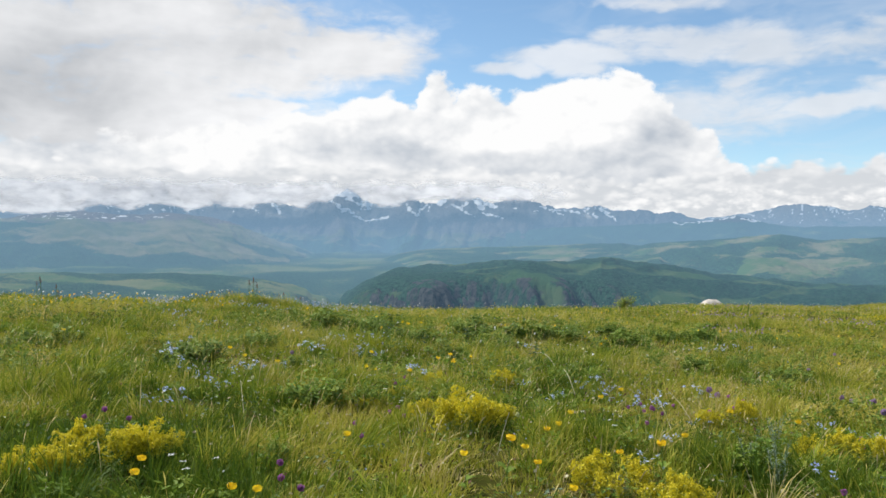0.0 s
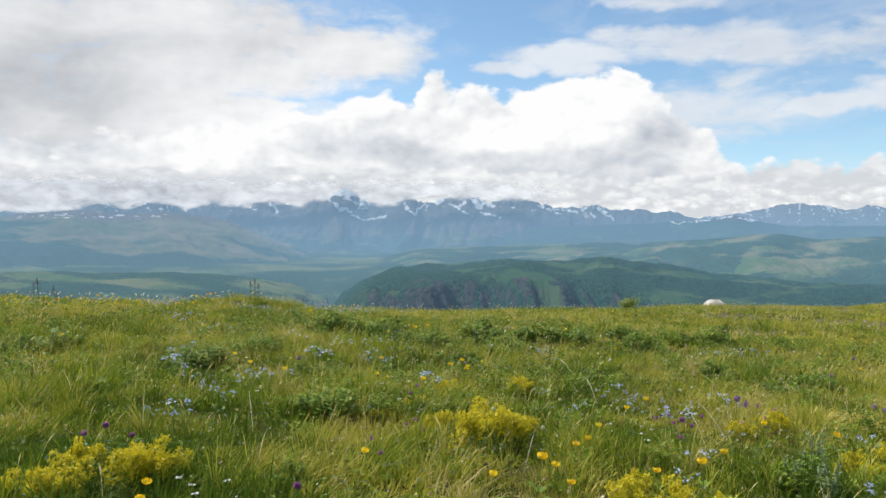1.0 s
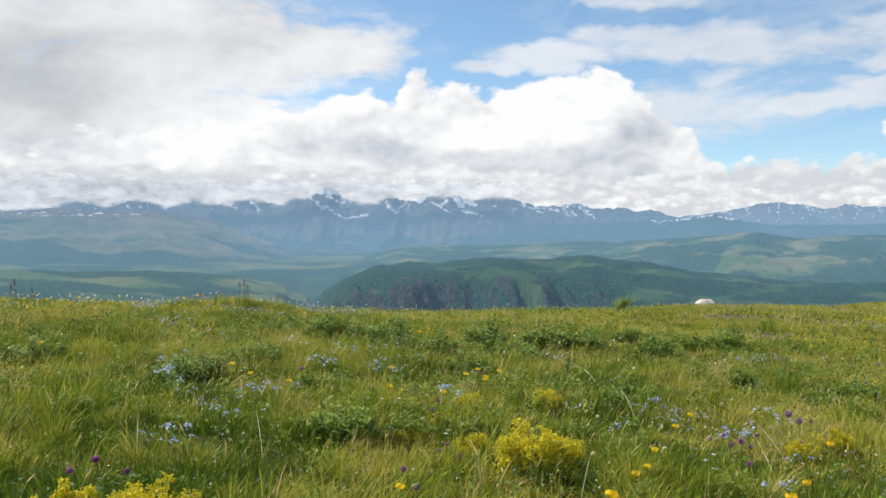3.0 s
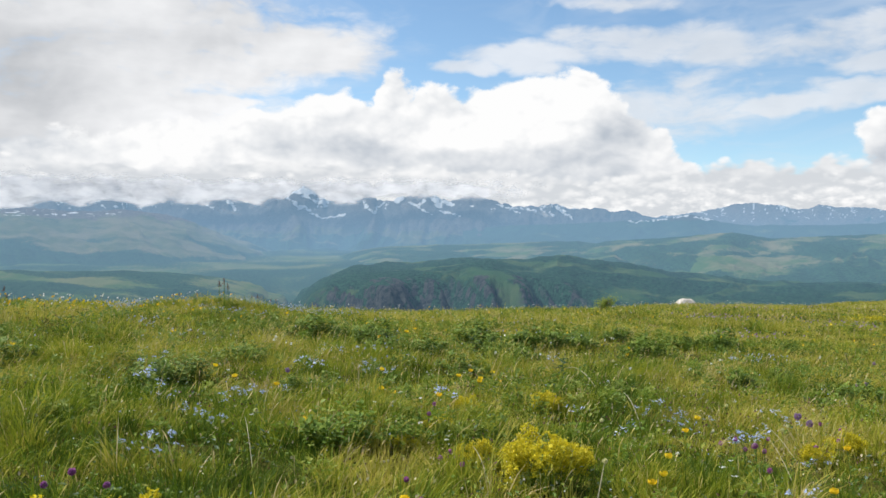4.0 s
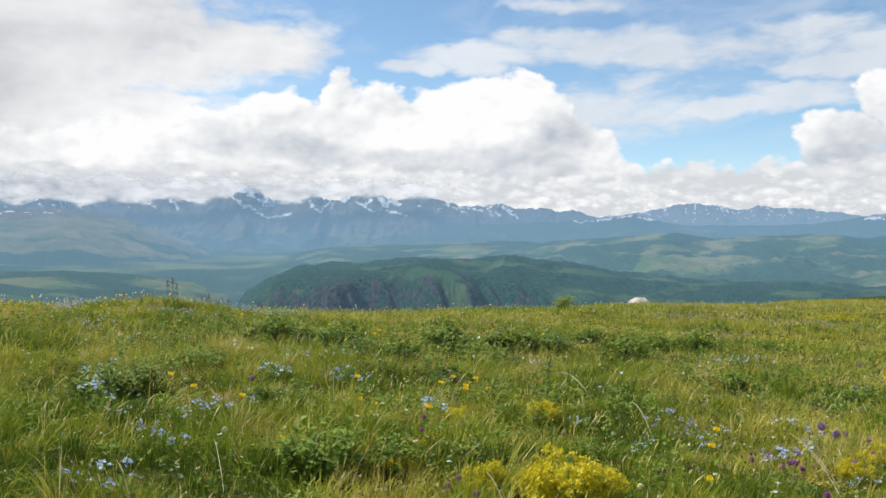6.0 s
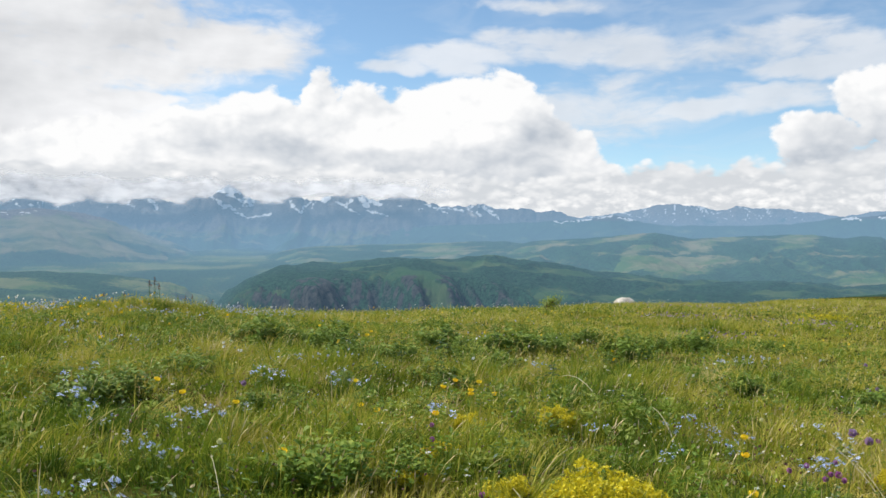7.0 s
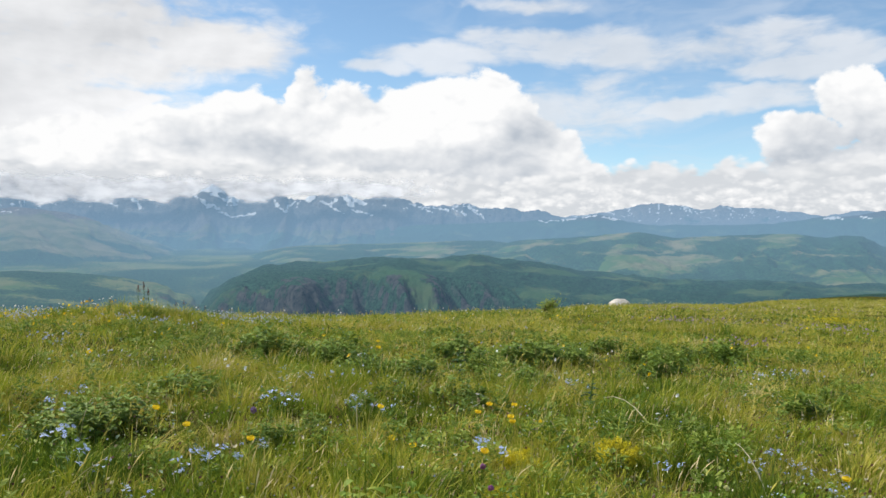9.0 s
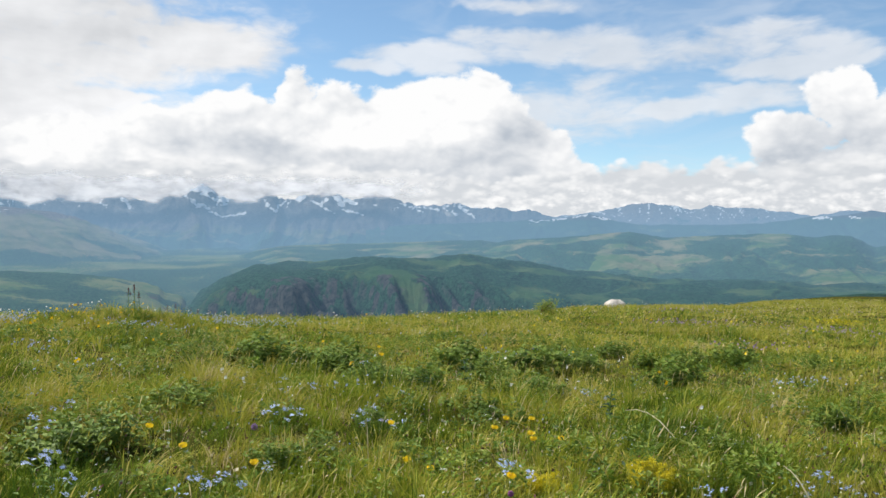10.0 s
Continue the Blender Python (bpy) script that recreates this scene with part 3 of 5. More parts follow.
RIM = [(-8.0, -0.105), (-6.6, -0.075), (-5.6, -0.052), (-4.2, -0.040), (0, -0.034), (6, -0.030), (8, -0.037), (10, -0.043), (12.5, -0.050), (14, -0.058), (20, -0.062), (50, -0.066)]


def plateau_shape(a, share, x, y):
    bay = 0.14 * fbm(a / 3.6 + 7, share * 1.5, 2, 5)
    broad_ribs, gully = spurs(a + 17 * share, share * 1.2, 3, 1.5)
    cut = share + bay + (0.09 * gully + 0.22 * broad_ribs) * smooth(0.0, 0.12, share) + 0.02 * fbm(x / 28, y / 28, 3, 5)
    rim = crest(RIM, a) * 1400
    top = crest(PLATEAU, a + 0.3 * fbm(a, share * 3, 3, 6)) * 1950
    cliff = 0.75 * smooth(-0.10, 0.38, cut) + 0.25 * smooth(0.14, 0.30, cut)
    back = np.clip((share - 0.24) / 0.5, 0, 1)
    z = -150 + (rim + 150) * cliff + (top - rim) * back ** 0.8 - 40 * np.clip((share - 0.74) / 0.26, 0, 1)
    knolls = ridged(x / 230, y / 230, 5, 8) * 17 * smooth(0.25, 0.5, share) * smooth(0.9, 0.7, share)
    folds = spurs(a - 8 * share, share, 8, 2.2)[0] * 16 * smooth(0.28, 0.45, share) * smooth(0.85, 0.7, share)
    return z + knolls + folds + 2.5 * fbm(x / 30, y / 30, 4, 4)


def plateau_cover(a, share, x, y, z, steep):
    face = smooth(0.34, 0.22, share + 0.06 * fbm(x / 60, y / 60, 4, 7)) * smooth(13.5, 10.5, a)
    ribs = spurs(a + 17 * share, share * 1.2, 3, 1.5)[1]
    bare = smooth(0.08, 0.30, ribs + 0.5 * fbm(x / 26, y / 26, 4, 2)) * face * 0.8
    spur_grass = smooth(1.0, 0.2, np.abs(a - 6.6 - (0.22 - share) * 9) + 0.9 * fbm(x / 40, y / 40, 4, 6)) * smooth(0.34, 0.26, share)
    # extra forest at the left stands in for cloud shade
    forest = 0.70 + 0.9 * fbm(x / 130, y / 130, 5, 2) + 0.4 * smooth(2, -4, a) * (1 - face) + 0.30 * face - 1.0 * spur_grass
    return forest, bare * (1 - spur_grass * 0.7), np.zeros_like(x)


massif("forested_plateau", "dark forested plateau ending in eroded brown cliffs above a gorge", (-8.2, 50), (1150, 2150), 640, 130, plateau_shape, plateau_cover, "hill", CLIFF_LAND)


# ---- cloud that hangs on the crest of the main range ----
mat, tree, shader, out_node = material("crest_cloud")
where = place_of(tree)
ragged = noise_of(tree, where, 0.010, 4.5, 0.55, 0.5)
cover = (attribute(tree, "veil") + (ragged - 0.5) * 2.0).step(0.20, 1.15) * 0.92
front = tree.nodes.new("ShaderNodeBsdfDiffuse")
clear = tree.nodes.new("ShaderNodeBsdfTransparent")
tree.links.new(colour_mix(tree, noise_of(tree, where, 0.010, 6.0, 0.6).step(0.3, 0.7), (0.46, 0.47, 0.49), (0.80, 0.80, 0.80)), front.inputs[0])
edge_mix = tree.nodes.new("ShaderNodeMixShader")
tree.links.new(cover.socket, edge_mix.inputs[0])
thick_mix = tree.nodes.new("ShaderNodeMixShader")
thick_mix.inputs[0].default_value = 0.15
through_cloud = tree.nodes.new("ShaderNodeBsdfTranslucent")
through_cloud.inputs[0].default_value = (0.85, 0.86, 0.88, 1)
tree.links.new(front.outputs[0], thick_mix.inputs[1]), tree.links.new(through_cloud.outputs[0], thick_mix.inputs[2])
tree.links.new(clear.outputs[0], edge_mix.inputs[1]), tree.links.new(thick_mix.outputs[0], edge_mix.inputs[2])
tree.links.new(edge_mix.outputs[0], out_node.inputs[0])

ca, ce = np.meshgrid(np.linspace(-32, 13, 300), np.linspace(1.9, 4.7, 40))
BASE = [(-32, 2.15), (-24, 2.2), (-22.3, 2.3), (-20.8, 2.75), (-19.4, 2.45), (-17.5, 2.85), (-16, 2.5), (-14.3, 2.75), (-12.2, 2.65), (-10.8, 3.0), (-9, 2.7), (-7.4, 3.1), (-6.2, 3.75), (-5, 3.15), (-4, 2.75), (-1.9, 3.1), (1.5, 3.3), (5, 3.1), (9, 2.75), (13, 2.7)]
reach_of = 3820 + 400 * (ce - 1.9) / 2.8 + 10 * fbm(ca / 1.4, ce / 1.0, 2, 6)
veil = 1.15 * smooth(-0.40, 0.30, ce - np.interp(ca, [b[0] for b in BASE], [b[1] for b in BASE])) * smooth(4.7, 3.6, ce) * smooth(9, 4, ca) * smooth(-32, -29, ca)
cx, cy, cz = reach_of * np.sin(np.radians(ca)), reach_of * np.cos(np.radians(ca)), reach_of * np.tan(np.radians(ce))
loops, totals = grid_loops(40, 300)
me = mesh_of("crest_cloud", np.stack([cx, cy, cz], -1).reshape(-1, 3), loops, totals, [("veil", veil.ravel())])
me.materials.append(mat)
tagged(new("crest_cloud", me), "ragged white cloud hanging along the mountain crest", "cloud", kind="structure")

# ---- grass ----
def leaf_material(name, ramp, shine=0.12, through_light=0.33, patchy=0.7):
    """Thin leaves: colour by each blade's own number, light passing through."""
    mat, tree, shader, out_node = material(name)
    hue = attribute(tree, "hue")
    band = tree.nodes.new("ShaderNodeValToRGB")
    tree.links.new(hue.socket, band.inputs[0])
    elements = band.color_ramp.elements
    while len(elements) < len(ramp):
        elements.new(0.5)
    for el, (place, col) in zip(elements, ramp):
        el.position, el.color = place, (*col, 1)
    patch = noise_of(tree, place_of(tree), 0.9, 4.0)
    tint = tree.nodes.new("ShaderNodeHueSaturation")
    tree.links.new(band.outputs[0], tint.inputs["Color"])
    tree.links.new((patch * patchy + (1 - patchy / 2)).socket, tint.inputs["Value"])
    tree.links.new(tint.outputs[0], shader.inputs["Base Color"])
    shader.inputs["Roughness"].default_value = 0.6
    shader.inputs["Specular IOR Level"].default_value = shine
    glow = tree.nodes.new("ShaderNodeBsdfTranslucent")
    tree.links.new(tint.outputs[0], glow.inputs[0])
    mix = tree.nodes.new("ShaderNodeMixShader")
    mix.inputs[0].default_value = through_light
    tree.links.new(shader.outputs[0], mix.inputs[1])
    tree.links.new(glow.outputs[0], mix.inputs[2])
    tree.links.new(mix.outputs[0], out_node.inputs[0])
    return mat


GRASS = leaf_material("grass_blade", [(0.0, (0.066, 0.122, 0.013)), (0.28, (0.180, 0.250, 0.021)), (0.52, (0.35, 0.365, 0.034)), (0.76, (0.52, 0.44, 0.10)), (1.0, (0.66, 0.54, 0.30))])


def blade_mesh(name, x, y, tall, wide, lean_x, lean_y, hue, rng, joints=2):
    """Grass blades as bent strips that end in a point."""
    count = len(x)
    base = np.stack([x, y, ground(x, y) - 0.01], -1)
    face = rng.uniform(0, 2 * np.pi, count)
    side = np.stack([np.cos(face), np.sin(face), np.zeros(count)], -1)
    lean = np.stack([lean_x, lean_y, np.zeros(count)], -1)
    rings = []
    for j in range(joints + 1):
        s = j / joints
        middle = base + lean * (tall * s ** 1.7)[:, None] + np.array([0, 0, 1.0]) * (tall * s * (1 - np.minimum(0.38 * np.hypot(lean_x, lean_y), 0.6) * s))[:, None]
        if j < joints:
            half = side * (wide * 0.5 * (1 - 0.35 * s))[:, None]
            rings += [middle - half, middle + half]
        else:
            rings.append(middle)
    per = len(rings)
    verts = np.stack(rings, 1).reshape(-1, 3)
    pattern, sizes = [], []
    for j in range(joints - 1):
        pattern += [2 * j, 2 * j + 1, 2 * j + 3, 2 * j + 2]
        sizes.append(4)
    pattern += [2 * joints - 2, 2 * joints - 1, 2 * joints]
    sizes.append(3)
    loops = (np.array(pattern)[None] + per * np.arange(count)[:, None]).ravel()
    return mesh_of(name, verts, loops, np.tile(sizes, count), [("hue", np.repeat(hue, per))])


def sector(rng, count, near, far, left, right):
    """Places spread evenly over a sector of the meadow."""
    r = np.sqrt(rng.uniform(near * near, far * far, count))
    a = np.radians(rng.uniform(left, right, count))
    return r * np.sin(a) - 0.5, r * np.cos(a) + 0.3


def sward(name, label, seed, tufts, each, span, tall, wide, spread, dry=0.0, joints=2):
    """Grass that grows in tufts, each with its own height, colour and fall."""
    rng = np.random.RandomState(seed)
    cx, cy = sector(rng, tufts, *span)
    patch = 0.6 * fbm(cx / 1.7, cy / 1.7, 2, 4) + 0.6 * fbm(cx / 0.55, cy / 0.55, 2, 10)
    keep = rng.rand(tufts) < np.clip(0.92 + 0.7 * patch + 0.5 * fbm(cx / 0.4, cy / 0.4, 2, 9), 0.45, 1)
    cx, cy, patch = cx[keep], cy[keep], patch[keep]
    k = len(cx)
    t_high = tall * np.clip(0.90 + 1.25 * patch + rng.normal(0, 0.34, k), 0.30, 2.0)
    t_hue = 0.375 + 0.65 * fbm(cx / 2.2, cy / 2.2, 2, 7) + 0.7 * fbm(cx / 0.6, cy / 0.6, 2, 11) + rng.normal(0, 0.15, k) + dry
    t_hue = t_hue + 0.11 * smooth(5, 10, np.hypot(cx, cy)) * (span[1] < 13) - 0.16 * smooth(6.5, 3.8, np.hypot(cx, cy))
    t_hue = t_hue - 0.14 * smooth(-0.4, -1.6, cx) * smooth(8.5, 6.5, cy)
    t_hue = np.clip(t_hue, 0.02, 0.66)
    t_hue = np.where(rng.rand(k) < 0.07, t_hue + 0.25, t_hue)
    t_lean = rng.normal(0.16, 0.34, k) + 0.35 * fbm(cx / 1.1, cy / 1.1, 2, 3), rng.normal(-0.05, 0.28, k)
    t_size = spread * rng.uniform(0.5, 1.5, k)
    ox, oy = rng.normal(0, 1, (2, k, each))
    x, y = (cx[:, None] + ox * t_size[:, None]).ravel(), (cy[:, None] + oy * t_size[:, None]).ravel()
    m = k * each
    high = np.repeat(t_high, each) * rng.uniform(0.4, 1.15, m)
    hue = np.clip(np.repeat(t_hue, each) + rng.normal(0, 0.08, m), 0, 1)
    hue = np.where(rng.rand(m) < 0.04, np.clip(hue + 0.4, 0, 1), hue)
    lean_x = np.repeat(t_lean[0], each) + 0.30 * ox.ravel() + rng.normal(0, 0.16, m)
    lean_y = np.repeat(t_lean[1], each) + 0.30 * oy.ravel() + rng.normal(0, 0.16, m)
    me = blade_mesh(name, x, y, high, wide * rng.uniform(0.55, 1.35, m), lean_x, lean_y, hue, rng, joints)
    me.materials.append(GRASS)
    return tagged(new(name, me), label, "grass", kind="stuff")


sward("grass", "tall wind-blown green grass with yellowing tips", 11, 16000, 16, (1.6, 11.0, -36, 42), 0.120, 0.0064, 0.034)
sward("tussock_grass", "tall pale tussocks of soft grass bent over by the wind", 17, 1500, 36, (2.0, 10.5, -36, 42), 0.18, 0.0052, 0.045, 0.02, joints=3)
sward("under_grass", "short dense green grass under the taller blades", 15, 20000, 9, (1.6, 12.0, -36, 42), 0.055, 0.0075, 0.05, -0.12, joints=1)
sward("brow_tussock", "fresh green grass mound at the brow of the meadow", 16, 900, 14, (15.4, 17.2, -14.5, -8), 0.17, 0.010, 0.06, -0.02)
sward("distant_grass", "yellow-green meadow grass towards the brow", 12, 16500, 11, (11.0, 23, -34, 44), 0.13, 0.0105, 0.06, 0.25)
sward("brow_grass", "sunlit yellowish grass along the brow of the meadow", 13, 21000, 9, (23, 62, -8, 46), 0.15, 0.026, 0.12, 0.27, joints=1)
sward("side_grass", "short meadow grass beside the path", 14, 7000, 8, (0.4, 16, -180, 180), 0.12, 0.010, 0.06, joints=1)


def straw(name, label, seed, count, span, tall, wide):
    """Thin dry stalks with a seed head, standing above the grass."""
    rng = np.random.RandomState(seed)
    x, y = sector(rng, count, *span)
    keep = rng.rand(count) < np.clip(0.45 + 1.3 * fbm(x / 1.3, y / 1.3, 3, 6), 0.05, 1)
    x, y = x[keep], y[keep]
    m = len(x)
    high = tall * rng.uniform(0.6, 1.3, m)
    lean = np.stack([rng.normal(0.25, 0.25, m), rng.normal(0, 0.25, m), np.zeros(m)], -1)
    base = np.stack([x, y, ground(x, y)], -1)
    face = rng.uniform(0, np.pi, m)
    side = np.stack([np.cos(face), np.sin(face), np.zeros(m)], -1)
    rings = []
    for s, w in ((0, 0.4), (0.72, 0.4), (0.86, 1.9)):
        mid = base + lean * (high * s ** 1.6)[:, None] + np.array([0, 0, 1.0]) * (high * s)[:, None]
        rings += [mid - side * (wide * w / 2), mid + side * (wide * w / 2)]
    rings.append(base + lean * high[:, None] + np.array([0, 0, 1.0]) * (high * 0.97)[:, None])
    loops = (np.array([0, 1, 3, 2, 2, 3, 5, 4, 4, 5, 6])[None] + 7 * np.arange(m)[:, None]).ravel()
    hue = np.clip(rng.normal(0.78, 0.16, m), 0, 1)
    me = mesh_of(name, np.stack(rings, 1).reshape(-1, 3), loops, np.tile([4, 4, 3], m), [("hue", np.repeat(hue, 7))])
    me.materials.append(GRASS)
    return tagged(new(name, me), label, "grass", kind="stuff")


straw("seed_grass", "thin straw-coloured seed stalks above the green grass", 21, 6500, (1.8, 12, -36, 42), 0.20, 0.0036)
straw("distant_seed_grass", "pale seed stalks towards the brow", 22, 6500, (12, 40, -30, 44), 0.16, 0.008)

# ---- plants: shapes and materials ----
def petal_material(name, dark, light, through_light=0.3):
    return leaf_material(name, [(0.0, dark), (1.0, light)], 0.25, through_light, 0.15)


STEM = leaf_material("stem_green", [(0.0, (0.06, 0.13, 0.02)), (0.5, (0.14, 0.24, 0.04)), (1.0, (0.30, 0.30, 0.10))], 0.3, 0.2, 0.3)
HERB = leaf_material("herb_leaf", [(0.0, (0.06, 0.125, 0.016)), (0.5, (0.17, 0.27, 0.028)), (1.0, (0.38, 0.40, 0.07))], 0.25, 0.3, 0.4)
DEEP_HERB = leaf_material("deep_herb_leaf", [(0.0, (0.050, 0.10, 0.016)), (0.5, (0.16, 0.245, 0.034)), (1.0, (0.35, 0.39, 0.08))], 0.25, 0.25, 0.4)
GREY_LEAF = leaf_material("grey_leaf", [(0.0, (0.10, 0.16, 0.09)), (1.0, (0.27, 0.34, 0.22))], 0.2, 0.2, 0.3)
DARK_LEAF = leaf_material("dark_leaf", [(0.0, (0.025, 0.055, 0.022)), (1.0, (0.07, 0.13, 0.045))], 0.3, 0.2, 0.3)
DRY = leaf_material("dry_straw", [(0.0, (0.40, 0.33, 0.18)), (1.0, (0.68, 0.62, 0.42))], 0.3, 0.15, 0.3)
RUST = leaf_material("brown_seed", [(0.0, (0.09, 0.045, 0.035)), (1.0, (0.24, 0.12, 0.09))], 0.2, 0.1, 0.3)
BLUE_PETAL = petal_material("blue_petal", (0.32, 0.42, 0.74), (0.58, 0.66, 0.90))
PALE_BLUE = petal_material("pale_blue_petal", (0.36, 0.42, 0.56), (0.58, 0.62, 0.74))
GOLD_PETAL = petal_material("golden_petal", (0.84, 0.50, 0.010), (0.94, 0.72, 0.03))
PURPLE_PETAL = petal_material("purple_floret", (0.30, 0.06, 0.27), (0.62, 0.26, 0.56))
LILAC_PETAL = petal_material("lilac_floret", (0.30, 0.15, 0.38), (0.58, 0.42, 0.62))
CREAM_PETAL = petal_material("cream_floret", (0.72, 0.70, 0.34), (0.90, 0.88, 0.60))
WHITE_PETAL = petal_material("white_petal", (0.68, 0.68, 0.62), (0.88, 0.88, 0.84))
PANICLE = petal_material("yellow_panicle", (0.28, 0.30, 0.016), (0.76, 0.63, 0.030))


class Shape:
    """Gathers strips, tubes and leaves into one mesh."""

    def __init__(self):
        self.verts, self.faces, self.hues = [], [], []

    def add(self, points, faces, hue):
        k = len(self.verts)
        self.verts += [tuple(p) for p in points]
        self.faces += [tuple(i + k for i in f) for f in faces]
        self.hues += [hue] * len(points)

    def tube(self, points, radii, sides=4, hue=0.5):
        points = [Vector(p) for p in points]
        ring_points, faces = [], []
        for i, p in enumerate(points):
            way = (points[min(i + 1, len(points) - 1)] - points[max(i - 1, 0)]).normalized()
            a = way.orthogonal().normalized()
            b = way.cross(a)
            for s in range(sides):
                angle = 2 * math.pi * s / sides
                ring_points.append(p + (a * math.cos(angle) + b * math.sin(angle)) * radii[i])
        for i in range(len(points) - 1):
            for s in range(sides):
                n_s = (s + 1) % sides
                faces.append((i * sides + s, i * sides + n_s, (i + 1) * sides + n_s, (i + 1) * sides + s))
        faces.append(tuple(range(sides))[::-1])
        faces.append(tuple((len(points) - 1) * sides + s for s in range(sides)))
        self.add(ring_points, faces, hue)

    def leaf(self, base, way, length, width, droop=0.2, hue=0.5, fold=0.25):
        """A pointed leaf with a folded middle rib that arches over."""
        base, way = Vector(base), Vector(way).normalized()
        side = way.cross(Vector((0, 0, 1)))
        side = side.normalized() if side.length > 0.05 else Vector((1, 0, 0))
        up = side.cross(way)
        pts = []
        for s, w in ((0.0, 0.12), (0.35, 1.0), (0.72, 0.75)):
            mid = base + way * length * s - Vector((0, 0, 1)) * droop * length * s * s
            pts += [mid - side * width * w / 2 + up * fold * width * w / 2, mid, mid + side * width * w / 2 + up * fold * width * w / 2]
        pts.append(base + way * length - Vector((0, 0, 1)) * droop * length)
        faces = []
        for r in (0, 3):
            faces += [(r, r + 1, r + 4, r + 3), (r + 1, r + 2, r + 5, r + 4)]
        faces += [(6, 7, 9), (7, 8, 9)]
        self.add(pts, faces, hue)

    def scrap(self, centre, size, rng, hue):
        """A tiny petal lying any way."""
        a = Vector((rng.gauss(0, 1), rng.gauss(0, 1), rng.gauss(0, 1))).normalized()
        b = a.orthogonal().normalized() * size
        c = a.cross(b)
        centre = Vector(centre)
        self.add([centre - b, centre - c * 0.7, centre + b, centre + c * 0.7], [(0, 1, 2, 3)], hue)

    def mesh(self, name, mat):
        me = bpy.data.meshes.new(name)
        me.from_pydata(self.verts, [], self.faces)
        me.attributes.new("hue", "FLOAT", "POINT").data.foreach_set("value", self.hues)
        me.materials.append(mat)
        me.update()
        return me


def piece(name, mesh, parent, m=None, label=""):
    """One mesh object under a thing or a part."""
    ob = new(name, mesh)
    ob.parent = parent
    if m is not None:
        ob.matrix_basis = m
    if name in ("panicle", "inflorescence", "umbel", "foliage", "crown"):
        ob["kind"] = "stuff"
    return tagged(ob, label) if label else ob


def arc_points(high, lean, steps=4, turn=0.0):
    """A stem that bends over to the side as it rises."""
    return [Vector((math.cos(turn) * lean * high * (i / steps) ** 1.8, math.sin(turn) * lean * high * (i / steps) ** 1.8, high * i / steps)) for i in range(steps + 1)]


def stem_mesh(name, high, lean, thick, hue=0.5, turn=0.0, mat=None, leaves=0, rng=None, leaf_len=0.05):
    shape = Shape()
    pts = arc_points(high, lean, 4, turn)
    shape.tube(pts, [thick * (1 - 0.4 * i / 4) for i in range(5)], 4, hue)
    for i in range(leaves):
        k = rng.randint(0, 3)
        p = pts[k].lerp(pts[k + 1], rng.random())
        a = rng.uniform(0, 6.28)
        shape.leaf(p, (math.cos(a), math.sin(a), 0.7), leaf_len * rng.uniform(0.7, 1.2), leaf_len * 0.16, 0.3, min(1, hue + rng.uniform(-0.2, 0.2)))
    return shape.mesh(name, mat or STEM), pts[-1]


def place_things(prototypes, spots, seed, group, size=(0.85, 1.2)):
    """Stands copies of the prototypes on the meadow; each prototype takes the first place that falls to it."""
    rng = random.Random(seed)
    used = set()
    for i, spot in enumerate(spots):
        x, y = spot[0], spot[1]
        k = i % len(prototypes)
        wanted = spot[2] if len(spot) > 2 else rng.uniform(*size)
        s = min(size[1], max(size[0], wanted))
        m = pose(x, y, float(ground(x, y)) - 0.004 - max(0.0, s - wanted) * 0.11, rng.uniform(-4, 4), rng.uniform(-3, 5), rng.uniform(-180, 180)) @ Matrix.Scale(s, 4)
        if k in used:
            copy_thing(prototypes[k], m)
        else:
            used.add(k)
            prototypes[k].matrix_basis = m
            tagged(prototypes[k], group=group)
            prototypes[k]["group"] = group


